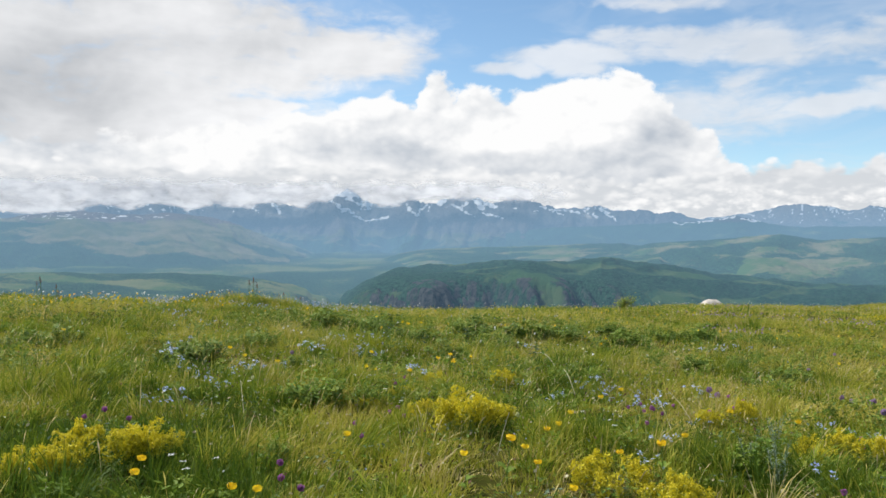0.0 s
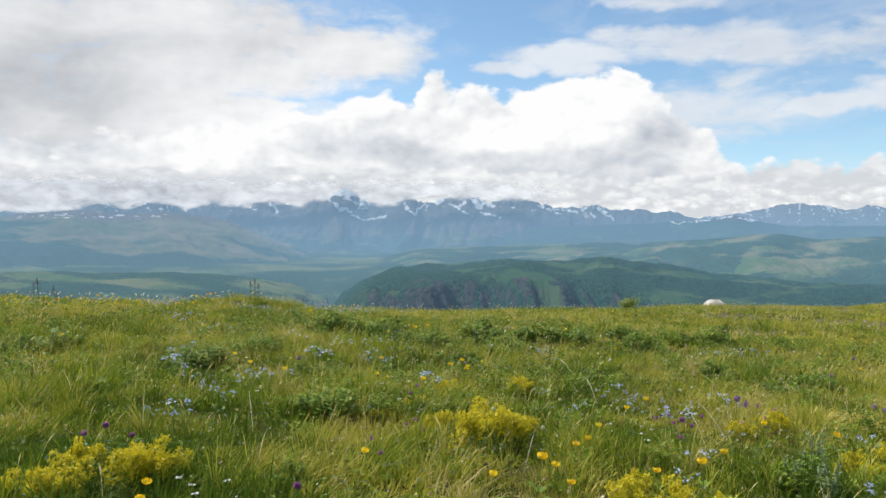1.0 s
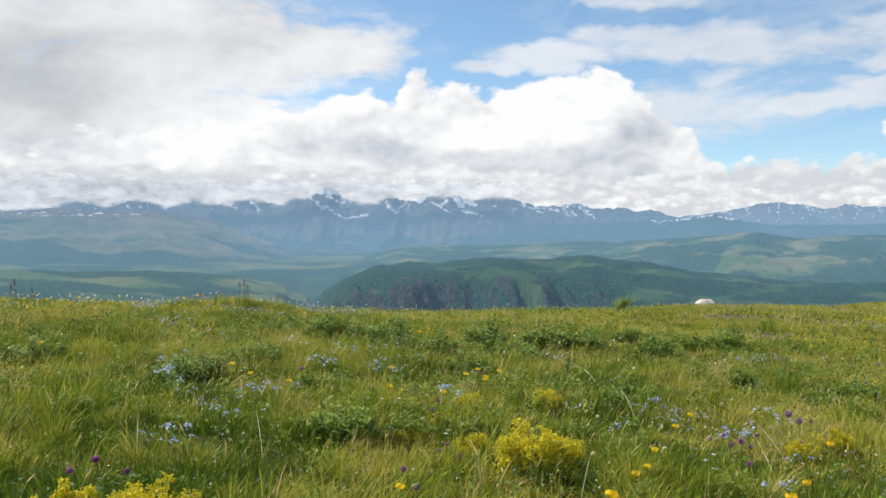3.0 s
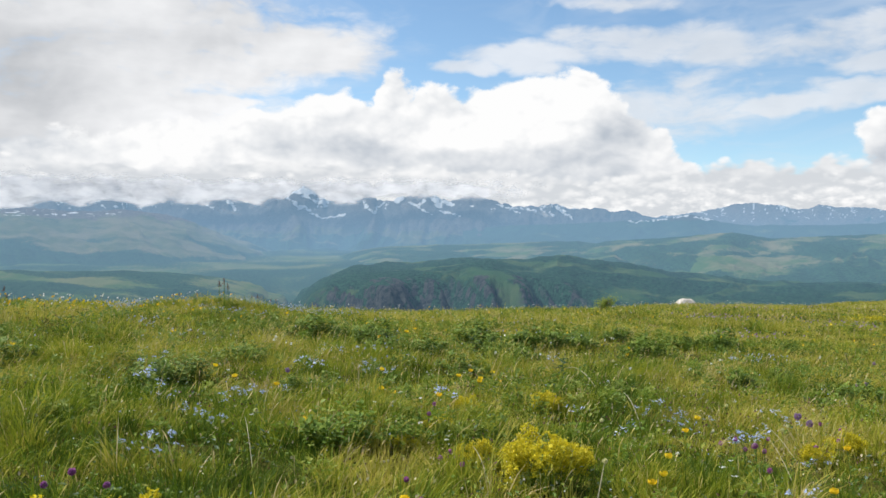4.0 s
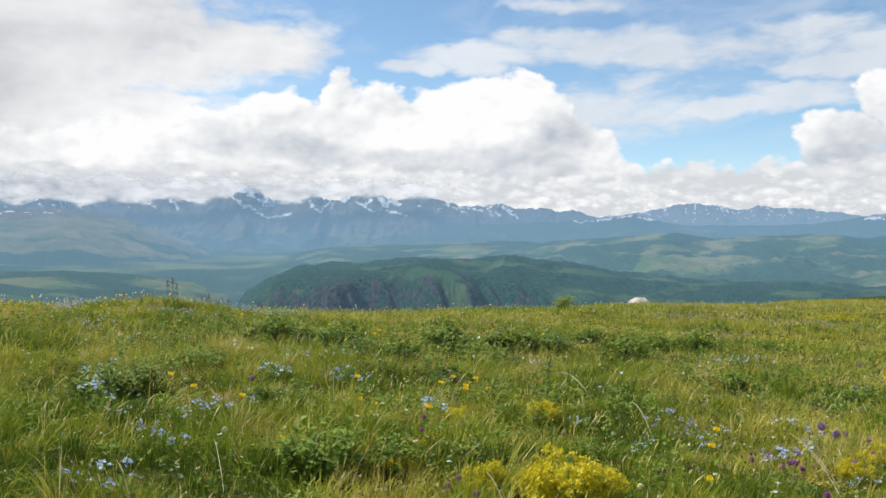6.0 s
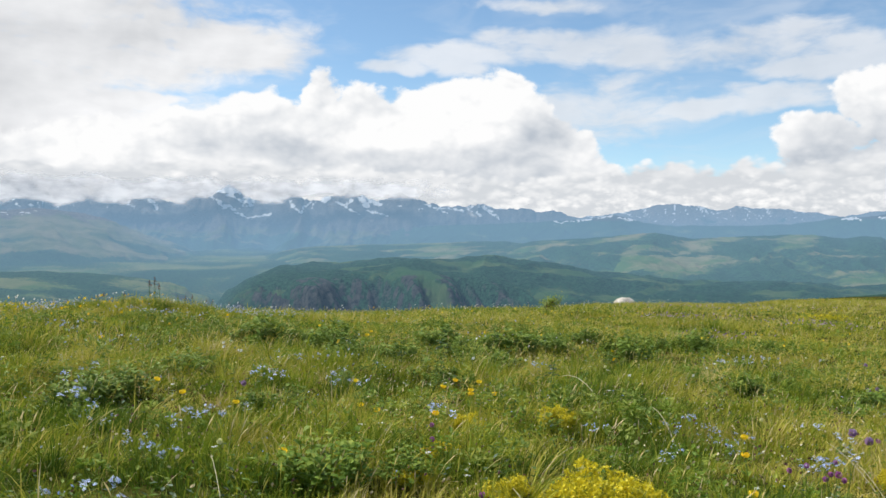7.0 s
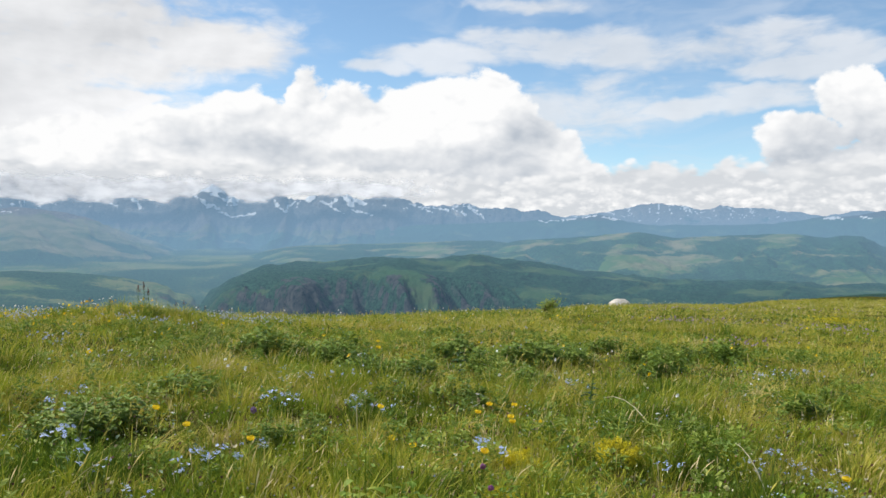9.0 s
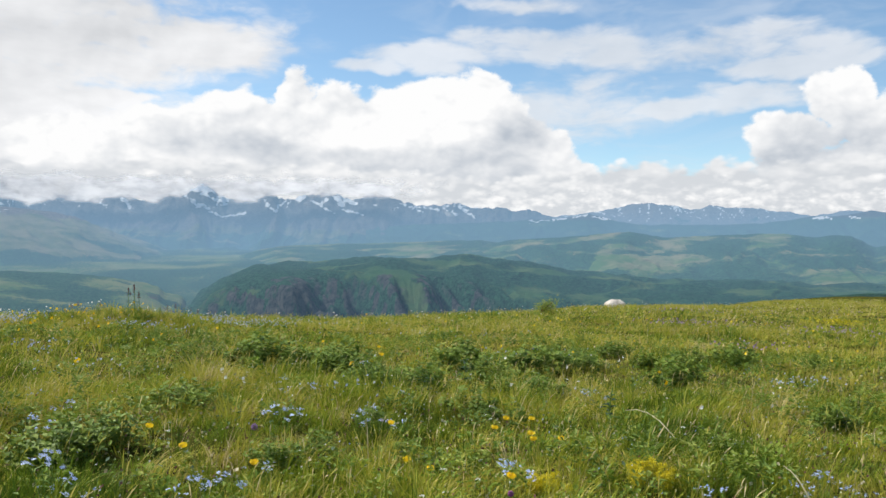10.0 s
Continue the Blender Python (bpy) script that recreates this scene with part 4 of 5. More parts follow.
# ---- kinds of plants ----
def globeflower(seed):
    rng = random.Random(seed)
    thing = new("globeflower")
    me, top = stem_mesh("stem", rng.uniform(0.145, 0.18), rng.uniform(0.0, 0.12), 0.0022, 0.5, rng.uniform(-0.6, 0.6))
    piece("stem", me, thing)
    for i in range(3):
        shape = Shape()
        a = 2.1 * i + rng.uniform(-0.4, 0.4)
        for lobe in (-0.6, 0.0, 0.6):
            shape.leaf((0, 0, 0.02 + 0.02 * i), (math.cos(a + lobe), math.sin(a + lobe), 0.9), 0.075, 0.016, 0.45, rng.uniform(0.2, 0.7))
        piece("leaf", shape.mesh("leaf", HERB), thing)
    dome = Shape()
    for i in range(22):
        a, e = rng.uniform(0, 6.28), rng.uniform(0.1, 1.4)
        dome.scrap((0.008 * math.cos(a) * math.cos(e), 0.008 * math.sin(a) * math.cos(e), 0.006 + 0.007 * math.sin(e)), 0.004, rng, rng.uniform(0.2, 0.7))
    head = piece("flower_head", dome.mesh("flower_head", GOLD_PETAL), thing, Matrix.Translation(top), "golden yellow flower head")
    petal = Shape()
    pts, faces = [], []
    for i, (out_way, high, wide) in enumerate(((0.003, 0.0, 0.006), (0.013, 0.003, 0.014), (0.0195, 0.012, 0.015), (0.018, 0.021, 0.008))):
        pts += [(out_way, -wide / 2, high), (out_way + 0.0015, 0, high - 0.001), (out_way, wide / 2, high)]
    for r in (0, 3, 6):
        faces += [(r, r + 1, r + 4, r + 3), (r + 1, r + 2, r + 5, r + 4)]
    petal.add(pts, faces, rng.uniform(0.55, 1.0))
    petal_me = petal.mesh("petal", GOLD_PETAL)
    for i in range(9):
        piece("petal", petal_me, head, pose(0, 0, 0, rng.uniform(-8, 8), rng.uniform(-12, 6), 40 * i + rng.uniform(-8, 8)))
    return tagged(thing, "golden yellow globeflower on a thin green stem in the grass", "flower")


def ball_flower(name, label, mat, seed, high, radius, count, leaf_mat=None):
    """A stem with grassy leaves and a round head of many small florets."""
    rng = random.Random(seed)
    thing = new(name)
    me, top = stem_mesh("stem", high * rng.uniform(0.9, 1.1), rng.uniform(0.0, 0.12), 0.002, 0.45, rng.uniform(-0.8, 0.8))
    piece("stem", me, thing)
    for i in range(3):
        shape = Shape()
        a = rng.uniform(0, 6.28)
        shape.leaf((0, 0, 0.0), (math.cos(a) * 0.5, math.sin(a) * 0.5, 1.0), high * 0.75, 0.007, 0.25, rng.uniform(0.3, 0.7))
        piece("leaf", shape.mesh("leaf", leaf_mat or STEM), thing)
    head = Shape()
    for i in range(count):
        way = Vector((rng.gauss(0, 1), rng.gauss(0, 1), rng.gauss(0.15, 1))).normalized()
        side = way.orthogonal().normalized() * radius * 0.2
        over = way.cross(side)
        foot, mid, tip = way * radius * 0.25, way * radius * 0.75, way * radius * rng.uniform(0.9, 1.15)
        # florets paler towards the top of the head
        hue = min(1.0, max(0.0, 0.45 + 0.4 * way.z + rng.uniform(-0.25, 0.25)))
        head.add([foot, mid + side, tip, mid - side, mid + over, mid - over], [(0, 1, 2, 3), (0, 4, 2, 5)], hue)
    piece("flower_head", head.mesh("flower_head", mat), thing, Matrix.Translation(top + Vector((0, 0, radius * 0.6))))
    return tagged(thing, label, "flower")


def blossom(shape, centre, size, rng, hue):
    """A flat flower of five rounded petals."""
    tilt = Vector((rng.gauss(0, 0.45), rng.gauss(-0.2, 0.45), 1)).normalized()
    a = tilt.orthogonal().normalized()
    b = tilt.cross(a)
    centre = Vector(centre)
    turn_by = rng.uniform(0, 6.28)
    pts, faces = [centre], []
    for i in range(5):
        for j, (out_way, off) in enumerate(((0.85, -0.45), (1.1, 0.0), (0.85, 0.45))):
            angle = turn_by + 2 * math.pi * i / 5 + off
            pts.append(centre + (a * math.cos(angle) + b * math.sin(angle)) * size * out_way)
        k = 1 + 3 * i
        faces.append((0, k, k + 1, k + 2))
    shape.add(pts, faces, hue)


def forget_me_not(seed, stems=6, spread=0.06):
    rng = random.Random(seed)
    thing = new("forget_me_not")
    for i in range(stems):
        a, far = rng.uniform(0, 6.28), spread * math.sqrt(rng.random())
        me, top = stem_mesh("stem", rng.uniform(0.11, 0.17), rng.uniform(0.05, 0.35), 0.0013, 0.5, a, STEM, 3, rng, 0.04)
        stem = piece("stem", me, thing, pose(far * math.cos(a), far * math.sin(a), 0))
        shape = Shape()
        for j in range(rng.randint(5, 9)):
            blossom(shape, top + Vector((rng.gauss(0, 0.011), rng.gauss(0, 0.011), rng.gauss(0.004, 0.006))), rng.uniform(0.0055, 0.0075), rng, rng.uniform(0.1, 1.0))
        piece("inflorescence", shape.mesh("inflorescence", BLUE_PETAL), stem, None, "small sky-blue blossoms")
    return tagged(thing, "sky-blue forget-me-not plant low among the grass", "flower")


def bedstraw(seed, stems=26, spread=0.12, mat=None, label="bright yellow bedstraw clump with frothy flower panicles"):
    """A clump of stems, each with a loose panicle of tiny flowers."""
    rng = random.Random(seed)
    thing = new("bedstraw")
    panicles = []
    for v in range(4):
        shape = Shape()
        for i in range(26):
            t = rng.random()
            a, out_way = rng.uniform(0, 6.28), 0.034 * (0.25 + 0.75 * math.sin(math.pi * (0.2 + 0.7 * t))) * math.sqrt(rng.random())
            c = Vector((out_way * math.cos(a), out_way * math.sin(a), -0.070 + 0.085 * t))
            for j in range(9):
                shape.scrap(c + Vector((rng.gauss(0, 0.0046), rng.gauss(0, 0.0046), rng.gauss(0, 0.0042))), 0.0050, rng, min(1, max(0, 0.30 + 0.55 * t + rng.uniform(-0.3, 0.3))))
        panicles.append(shape.mesh("panicle", mat or PANICLE))
    for i in range(stems):
        a, far = rng.uniform(0, 6.28), spread * math.sqrt(rng.random())
        high = rng.uniform(0.17, 0.25) * (1.1 - 0.4 * far / spread)
        me, top = stem_mesh("stem", high, 0.5 * far / spread, 0.0016, 0.6, a, STEM, 14, rng, 0.034)
        stem = piece("stem", me, thing, pose(far * math.cos(a), far * math.sin(a), 0))
        piece("panicle", panicles[i % 4], stem, Matrix.Translation(top) @ pose(0, 0, 0, rng.uniform(-15, 15), rng.uniform(-15, 15), rng.uniform(0, 360)) @ Matrix.Scale(rng.uniform(0.95, 1.45), 4))
    return tagged(thing, label, "flower clump")


def umbel(seed):
    rng = random.Random(seed)
    thing = new("yarrow")
    me, top = stem_mesh("stem", rng.uniform(0.15, 0.20), rng.uniform(0, 0.3), 0.0018, 0.5, rng.uniform(-1, 1), STEM, 4, rng, 0.05)
    piece("stem", me, thing)
    shape = Shape()
    for i in range(16):
        a, far = rng.uniform(0, 6.28), 0.020 * math.sqrt(rng.random())
        blossom(shape, top + Vector((far * math.cos(a), far * math.sin(a), 0.004 + rng.uniform(-0.002, 0.002) - 6 * far * far)), 0.0055, rng, rng.uniform(0.2, 1))
    piece("umbel", shape.mesh("umbel", WHITE_PETAL), thing, None, "flat white flower head")
    return tagged(thing, "white yarrow with a flat flower head in the grass", "flower")


def leafy_herb(seed, leaves=26, spread=0.13, mat=None, size=0.036, label="low clump of broad green lobed leaves"):
    """A mound of lobed leaves on thin stalks."""
    rng = random.Random(seed)
    thing = new("leafy_herb")
    for i in range(leaves):
        a, far = rng.uniform(0, 6.28), spread * math.sqrt(rng.random())
        high = rng.uniform(0.09, 0.25) * (1.15 - 0.6 * far / spread)
        x, y = far * math.cos(a), far * math.sin(a)
        shape = Shape()
        foot, knee, tip = Vector((x * 0.6, y * 0.6, 0)), Vector((x * 0.85, y * 0.85, high * 0.6)), Vector((x, y, high))
        shape.tube([foot, knee, tip], [0.0016, 0.0014, 0.001], 3, 0.4)
        hue = rng.uniform(0.15, 0.60)
        for j in range(8):
            t = 0.35 + 0.65 * j / 7
            p = foot.lerp(knee, t * 2) if t < 0.5 else knee.lerp(tip, t * 2 - 1)
            face, long = 2.4 * j + a, size * rng.uniform(0.55, 1.05)
            # leaflets turn paler along the stalk, darkest at its lower end
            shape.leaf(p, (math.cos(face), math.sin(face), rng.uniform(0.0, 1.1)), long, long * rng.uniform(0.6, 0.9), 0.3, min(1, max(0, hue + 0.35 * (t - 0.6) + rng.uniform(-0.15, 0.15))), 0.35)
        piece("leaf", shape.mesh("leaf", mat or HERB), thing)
    return tagged(thing, label, "plant")


def tall_herb(seed, high=0.5, mat=None, spike=True, label="tall dark flowering herb standing above the brow grass"):
    rng = random.Random(seed)
    thing = new("tall_herb")
    shape = Shape()
    pts = arc_points(high, rng.uniform(-0.05, 0.12), 5, rng.uniform(0, 6.28))
    shape.tube(pts, [0.006, 0.0056, 0.005, 0.0045, 0.004, 0.003], 5, 0.4)
    piece("stem", shape.mesh("stem", STEM), thing)
    for i in range(16):
        leaf = Shape()
        s = rng.uniform(0.1, 0.8)
        k = int(s * 5)
        p = pts[k].lerp(pts[k + 1], s * 5 - k)
        a = 2.4 * i
        leaf.leaf(p, (math.cos(a), math.sin(a), 0.6), 0.10 * (1.2 - 0.7 * s), 0.034, 0.5, rng.uniform(0, 1))
        piece("leaf", leaf.mesh("leaf", mat or DARK_LEAF), thing)
    if spike:
        head = Shape()
        for i in range(70):
            t = rng.random()
            head.scrap(pts[-1] + Vector((rng.gauss(0, 0.014 * (1.2 - t)), rng.gauss(0, 0.014 * (1.2 - t)), -0.07 + 0.13 * t)), 0.010, rng, rng.random())
        piece("seed_head", head.mesh("seed_head", RUST), thing, None, "rust-brown seed head")
    return tagged(thing, label, "plant")


def wormwood(seed):
    """A tall grey-green plant with feathery leaves all along its stems."""
    rng = random.Random(seed)
    thing = new("wormwood")
    for i in range(5):
        shape = Shape()
        a = 1.3 * i
        high = rng.uniform(0.2, 0.32)
        pts = [p + Vector((0.02 * math.cos(a), 0.02 * math.sin(a), 0)) for p in arc_points(high, 0.18, 5, a)]
        shape.tube(pts, [0.0026, 0.0024, 0.002, 0.0018, 0.0015, 0.001], 4, 0.6)
        stem = piece("stem", shape.mesh("stem", GREY_LEAF), thing)
        leaf = Shape()
        for j in range(46):
            s = rng.uniform(0.12, 0.99)
            k = min(4, int(s * 5))
            p = pts[k].lerp(pts[k + 1], s * 5 - k)
            b = rng.uniform(0, 6.28)
            leaf.leaf(p, (math.cos(b), math.sin(b), rng.uniform(0.3, 1.2)), 0.045 * (1.2 - 0.7 * s), 0.006, 0.3, rng.random())
        piece("foliage", leaf.mesh("foliage", GREY_LEAF), stem)
    return tagged(thing, "grey-green feathery wormwood plant rising from the grass", "plant")

# ---- where the plants stand: metres from the start, x to the right and y ahead; then size or width ----
ONIONS = [
    (-0.54, 3.59, 0.55), (-0.67, 3.75, 0.55), (-0.74, 3.97, 0.55), (1.84, 4.1, 0.72), (-1.8, 4.48, 0.85), (-1.62, 4.56, 0.9), (-1.73, 4.61, 1.0), (-0.45, 4.84, 0.72), (-0.52, 5.05, 0.61),
    (2.49, 5.3, 0.72), (1.22, 5.4, 0.72), (-0.22, 5.42, 0.75), (2.54, 5.45, 0.72), (-0.33, 5.53, 0.72), (-0.26, 5.57, 0.81), (1.39, 5.95, 1.04), (1.33, 6, 0.72), (1.49, 6.07, 0.72),
    (1.45, 6.09, 0.72), (1.29, 6.19, 0.72), (1.37, 6.2, 0.85), (1.86, 6.27, 0.8), (1.65, 6.41, 0.55), (2.1, 6.46, 0.72), (-0.36, 6.6, 0.8), (2.28, 6.82, 0.64), (2.18, 6.91, 0.59),
    (-0.3, 7.01, 0.86),
]
CLOVERS = [
    (3.06, 6.26, 0.79), (2.1, 6.83, 0.79), (2.05, 6.95, 0.84), (3.3, 6.97, 0.79), (3.22, 7.08, 0.79), (3.42, 7.09, 0.79), (3.17, 7.12, 0.79), (-1.43, 8.43, 0.79), (3.75, 9.42, 0.68),
    (3.86, 9.42, 0.76), (4.93, 11.33, 0.79),
]
GLOBES_NEAR = [
    (-0.7, 3.4, 0.76), (-0.84, 3.48, 0.76), (-1.22, 3.64, 0.76), (-1.33, 3.89, 0.76), (0.58, 3.93, 0.76), (0.11, 4.31, 1.03), (0.48, 4.46, 0.76), (0.32, 4.53, 1.29), (1.15, 4.68, 1.37),
    (0.43, 4.73, 0.76), (-0.51, 4.76, 0.6), (0.95, 4.76, 0.76), (1.33, 5.02, 0.76), (0.62, 5.16, 0.68), (0.69, 5.27, 0.74), (0.77, 5.59, 0.55), (2.31, 5.86, 0.76), (1.95, 6.03, 0.76),
    (1.12, 6.28, 0.76), (-1.07, 6.29, 0.55), (1.35, 6.77, 0.55), (-0.28, 7.18, 1.01), (-1.4, 7.42, 0.76), (-0.56, 7.51, 0.59), (-0.65, 7.71, 0.55), (-1.71, 7.8, 0.76), (0.1, 8.13, 0.76),
    (-1.92, 8.17, 0.8), (0.24, 8.19, 0.58), (0.11, 8.28, 0.85),
]
GLOBES_MID = [
    (-0.68, 8.37, 0.77), (-0.05, 8.5, 0.83), (-3.7, 8.69, 0.76), (0.07, 8.73, 0.94), (0.27, 8.88, 0.76), (-2.89, 10.67, 0.76), (-2.98, 11.05, 0.76), (-0.44, 11.53, 1.15), (-0.31, 13.28, 0.76),
]
CREAMS = [
    (0.45, 5.46, 0.72), (0.19, 5.87, 0.96), (-1.33, 6.21, 0.72), (1.82, 6.63, 0.89), (0.71, 6.69, 0.61), (1.94, 6.82, 0.74), (1.78, 7.44, 0.86), (1.53, 9.76, 0.72), (4.73, 11.8, 0.72),
    (4.61, 11.93, 0.72),
]
YARROWS_NEAR = [
    (-1.1, 3.79, 0.72), (-1.1, 3.89, 0.72), (-1.17, 3.92, 0.72), (-1, 4.01, 0.72), (0.98, 5.25, 0.97), (0.99, 5.41, 0.89), (1.11, 5.54, 0.72), (0.89, 5.76, 0.72), (-0.26, 5.96, 0.72),
    (-1.35, 6.25, 0.72), (-0.41, 6.29, 0.72), (-0.69, 6.94, 0.72), (-0.59, 7.02, 0.72), (-0.4, 7.33, 0.72), (-0.53, 7.45, 0.72), (1.94, 7.69, 0.72), (-1.87, 8.28, 0.72), (1.23, 8.81, 0.72),
    (-3.58, 8.82, 0.72), (0.05, 9.05, 0.72), (0.08, 9.23, 0.72), (-3.29, 9.35, 0.72), (0.1, 9.4, 0.72), (-3.37, 9.52, 0.72), (2.66, 9.79, 0.72), (1.59, 9.81, 0.55), (2.78, 9.96, 0.72),
    (1.5, 10.12, 0.72), (-1.78, 10.32, 0.72), (1.4, 10.77, 0.72),
]
YARROWS_MID = [
    (1.17, 10.78, 0.72), (-0.49, 10.84, 0.55), (-0.39, 10.85, 0.72), (1.11, 10.94, 0.72), (0.84, 11.04, 0.72),
]
BLUES_NEAR = [
    (1.88, 4.4, 0.9), (1.08, 4.7, 0.9), (1.23, 5.11, 0.9), (-1.63, 5.34, 1.21), (2.67, 5.49, 0.9), (-1.8, 5.53, 0.59), (2.56, 5.67, 0.9), (2.48, 5.81, 0.9), (1.7, 5.87, 0.9),
    (1.39, 5.95, 1.29), (1.37, 6.2, 1.05), (-1.58, 6.21, 1.08), (-1.53, 6.31, 0.55), (-1.7, 6.32, 1.01), (1.61, 6.43, 0.86), (0.81, 6.47, 0.55), (1.17, 6.64, 0.9), (1.29, 6.72, 0.55),
    (2.05, 6.95, 0.95), (-2, 6.97, 0.9), (-1.48, 7, 1.3), (-2.11, 7.01, 1.31), (-1.61, 7.02, 0.9), (1.28, 7.08, 0.9), (-1.5, 7.12, 1.24), (0.64, 7.14, 0.9), (1.53, 7.17, 0.64),
    (1.23, 7.19, 0.9), (1.12, 7.2, 0.9), (-2.16, 7.21, 0.77),
]
BLUES_MID = [
    (-0.21, 7.22, 1.23), (1.4, 7.31, 0.64), (2.01, 7.32, 0.9), (-0.21, 7.35, 0.9), (-1.35, 7.47, 0.9), (-2.53, 8.39, 1.4), (-1.31, 8.5, 1.38), (-0.63, 8.54, 0.9), (-0.74, 8.58, 0.9),
    (-0.79, 8.75, 0.9), (-1.21, 8.77, 0.9), (-2.52, 8.78, 1.4), (-1.29, 8.85, 0.9), (-2.87, 9.5, 0.9), (-1.22, 9.63, 0.9), (0.95, 9.72, 0.9), (-1.12, 9.73, 0.9), (-0.42, 9.8, 0.9),
    (-1.35, 10.27, 0.9), (3.37, 10.85, 0.9), (3.19, 11.01, 0.9), (-0.61, 11.06, 0.9), (3.45, 11.22, 0.9), (3.31, 11.32, 0.9), (3.94, 11.59, 0.9), (1.78, 12.78, 0.91),
]
BEDSTRAWS = [
    (-1.73, 3.83, 0.22), (1.03, 4.02, 0.27), (-1.57, 4.07, 0.31), (-1.42, 4.24, 0.26), (0.81, 4.36, 0.43), (2.12, 5.14, 0.26), (2.45, 5.27, 0.29), (0.1, 5.41, 0.52), (0.12, 5.66, 0.34),
    (-0.12, 5.76, 0.24), (0.33, 5.79, 0.22), (-0.52, 6.07, 0.17), (1.86, 6.27, 0.24), (2.15, 6.49, 0.24), (-0.31, 6.66, 0.17), (-0.06, 7.34, 0.22), (0.5, 7.5, 0.29),
]
HERBS_NEAR = [
    (-0.85, 4.46, 0.18), (1.66, 4.74, 0.26), (-0.86, 6.11, 0.39), (-0.52, 6.12, 0.23), (-1.31, 7.85, 0.2), (-0.44, 7.85, 0.18), (-2.35, 7.99, 0.28), (-1.09, 8.2, 0.19), (-2.17, 8.27, 0.34),
    (-3.89, 8.3, 0.52), (3.35, 8.58, 0.26), (-3.68, 8.65, 0.36), (-0.73, 8.97, 0.22), (2.62, 9.3, 0.37), (-1.93, 9.36, 0.27), (0.04, 9.38, 0.27), (3.29, 10.03, 0.28), (0.4, 10.48, 0.37),
    (-0.24, 10.55, 0.32), (-0.67, 10.93, 0.39), (-0.89, 11.23, 0.4), (-0.34, 11.37, 0.26), (-0.8, 11.49, 0.62), (0.56, 11.65, 0.66), (-1.19, 11.76, 0.43), (-0.92, 11.79, 0.6), (1.09, 11.87, 0.38),
    (-1.68, 11.88, 0.68), (1.42, 12.01, 0.4), (0.92, 12.06, 0.45),
]
HERBS_MID = [
    (0.39, 12.25, 0.74), (1.38, 12.45, 0.42), (1.78, 12.78, 0.49), (2.65, 12.97, 0.89), (3.75, 13.03, 0.62), (3.3, 13.21, 0.86), (2.58, 13.82, 0.8),
]


def sized(spots, full):
    """Widths turned into sizes of a plant that is full metres wide."""
    return [(x, y, min(1.4, max(0.5, wide / full))) for x, y, wide in spots]


place_things([globeflower(s) for s in range(5)], GLOBES_NEAR + GLOBES_MID, 1, "globeflowers in the meadow", (1.0, 1.3))
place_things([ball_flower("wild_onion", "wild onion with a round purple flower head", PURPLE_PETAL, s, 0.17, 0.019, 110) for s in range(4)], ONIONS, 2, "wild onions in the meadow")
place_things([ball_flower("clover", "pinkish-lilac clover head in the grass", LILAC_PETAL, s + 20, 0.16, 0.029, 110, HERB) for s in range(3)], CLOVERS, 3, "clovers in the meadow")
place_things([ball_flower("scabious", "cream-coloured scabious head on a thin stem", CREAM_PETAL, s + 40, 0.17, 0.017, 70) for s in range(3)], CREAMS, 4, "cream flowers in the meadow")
place_things([umbel(s + 60) for s in range(4)], YARROWS_NEAR + YARROWS_MID, 5, "white flowers in the meadow")
place_things([forget_me_not(s + 80) for s in range(6)], BLUES_NEAR + BLUES_MID, 6, "forget-me-nots in the meadow", (0.8, 1.3))
place_things([bedstraw(s + 100) for s in range(4)], sized(BEDSTRAWS, 0.32), 7, "bedstraw clumps in the meadow", (0.5, 1.4))
HERBS = HERBS_NEAR + HERBS_MID
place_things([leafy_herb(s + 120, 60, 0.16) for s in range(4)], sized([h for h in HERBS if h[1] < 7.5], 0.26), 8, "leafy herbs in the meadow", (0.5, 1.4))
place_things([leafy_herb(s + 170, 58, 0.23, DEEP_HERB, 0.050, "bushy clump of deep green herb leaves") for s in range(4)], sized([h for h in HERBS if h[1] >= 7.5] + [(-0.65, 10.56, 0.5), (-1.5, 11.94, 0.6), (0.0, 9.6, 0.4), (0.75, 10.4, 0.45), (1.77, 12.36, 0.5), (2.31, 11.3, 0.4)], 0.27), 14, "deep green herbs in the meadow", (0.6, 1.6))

# tall herbs along the brow, and single plants of note
place_things([leafy_herb(s + 130, 30, 0.16) for s in range(2)], [(-3.9, 16.2, 0.9), (-3.5, 16.3, 1.0), (-3.1, 16.3, 0.9), (-2.8, 16.6, 0.8), (-4.2, 16.0, 0.8), (-3.7, 15.9, 0.8), (-3.3, 15.9, 0.9)], 13, "leafy herbs along the brow", (0.4, 2.2))
BROW_HERBS = [(-3.5, 16.6, 0.85), (-3.56, 16.5, 0.75), (-3.43, 16.6, 0.7), (-6.75, 15.1, 0.8), (-6.9, 15.2, 0.75), (-6.6, 15.3, 0.78), (-6.45, 15.0, 0.6),
              (-4.4, 17.0, 0.65), (-4.1, 15.6, 0.5), (-2.9, 16.4, 0.6), (-2.75, 16.8, 0.55), (-2.65, 16.6, 0.5), (-5.4, 12.2, 0.45), (-5.1, 13.0, 0.4), (-2.45, 17.2, 0.5),
              (-4.0, 16.8, 0.55), (-3.1, 16.9, 0.5), (-2.0, 17.4, 0.45), (-4.75, 16.4, 0.5)]
place_things([tall_herb(s + 140) for s in range(4)], [(x, y, 1.05 * size) for x, y, size in BROW_HERBS], 9, "tall herbs along the brow", (0.4, 2.2))
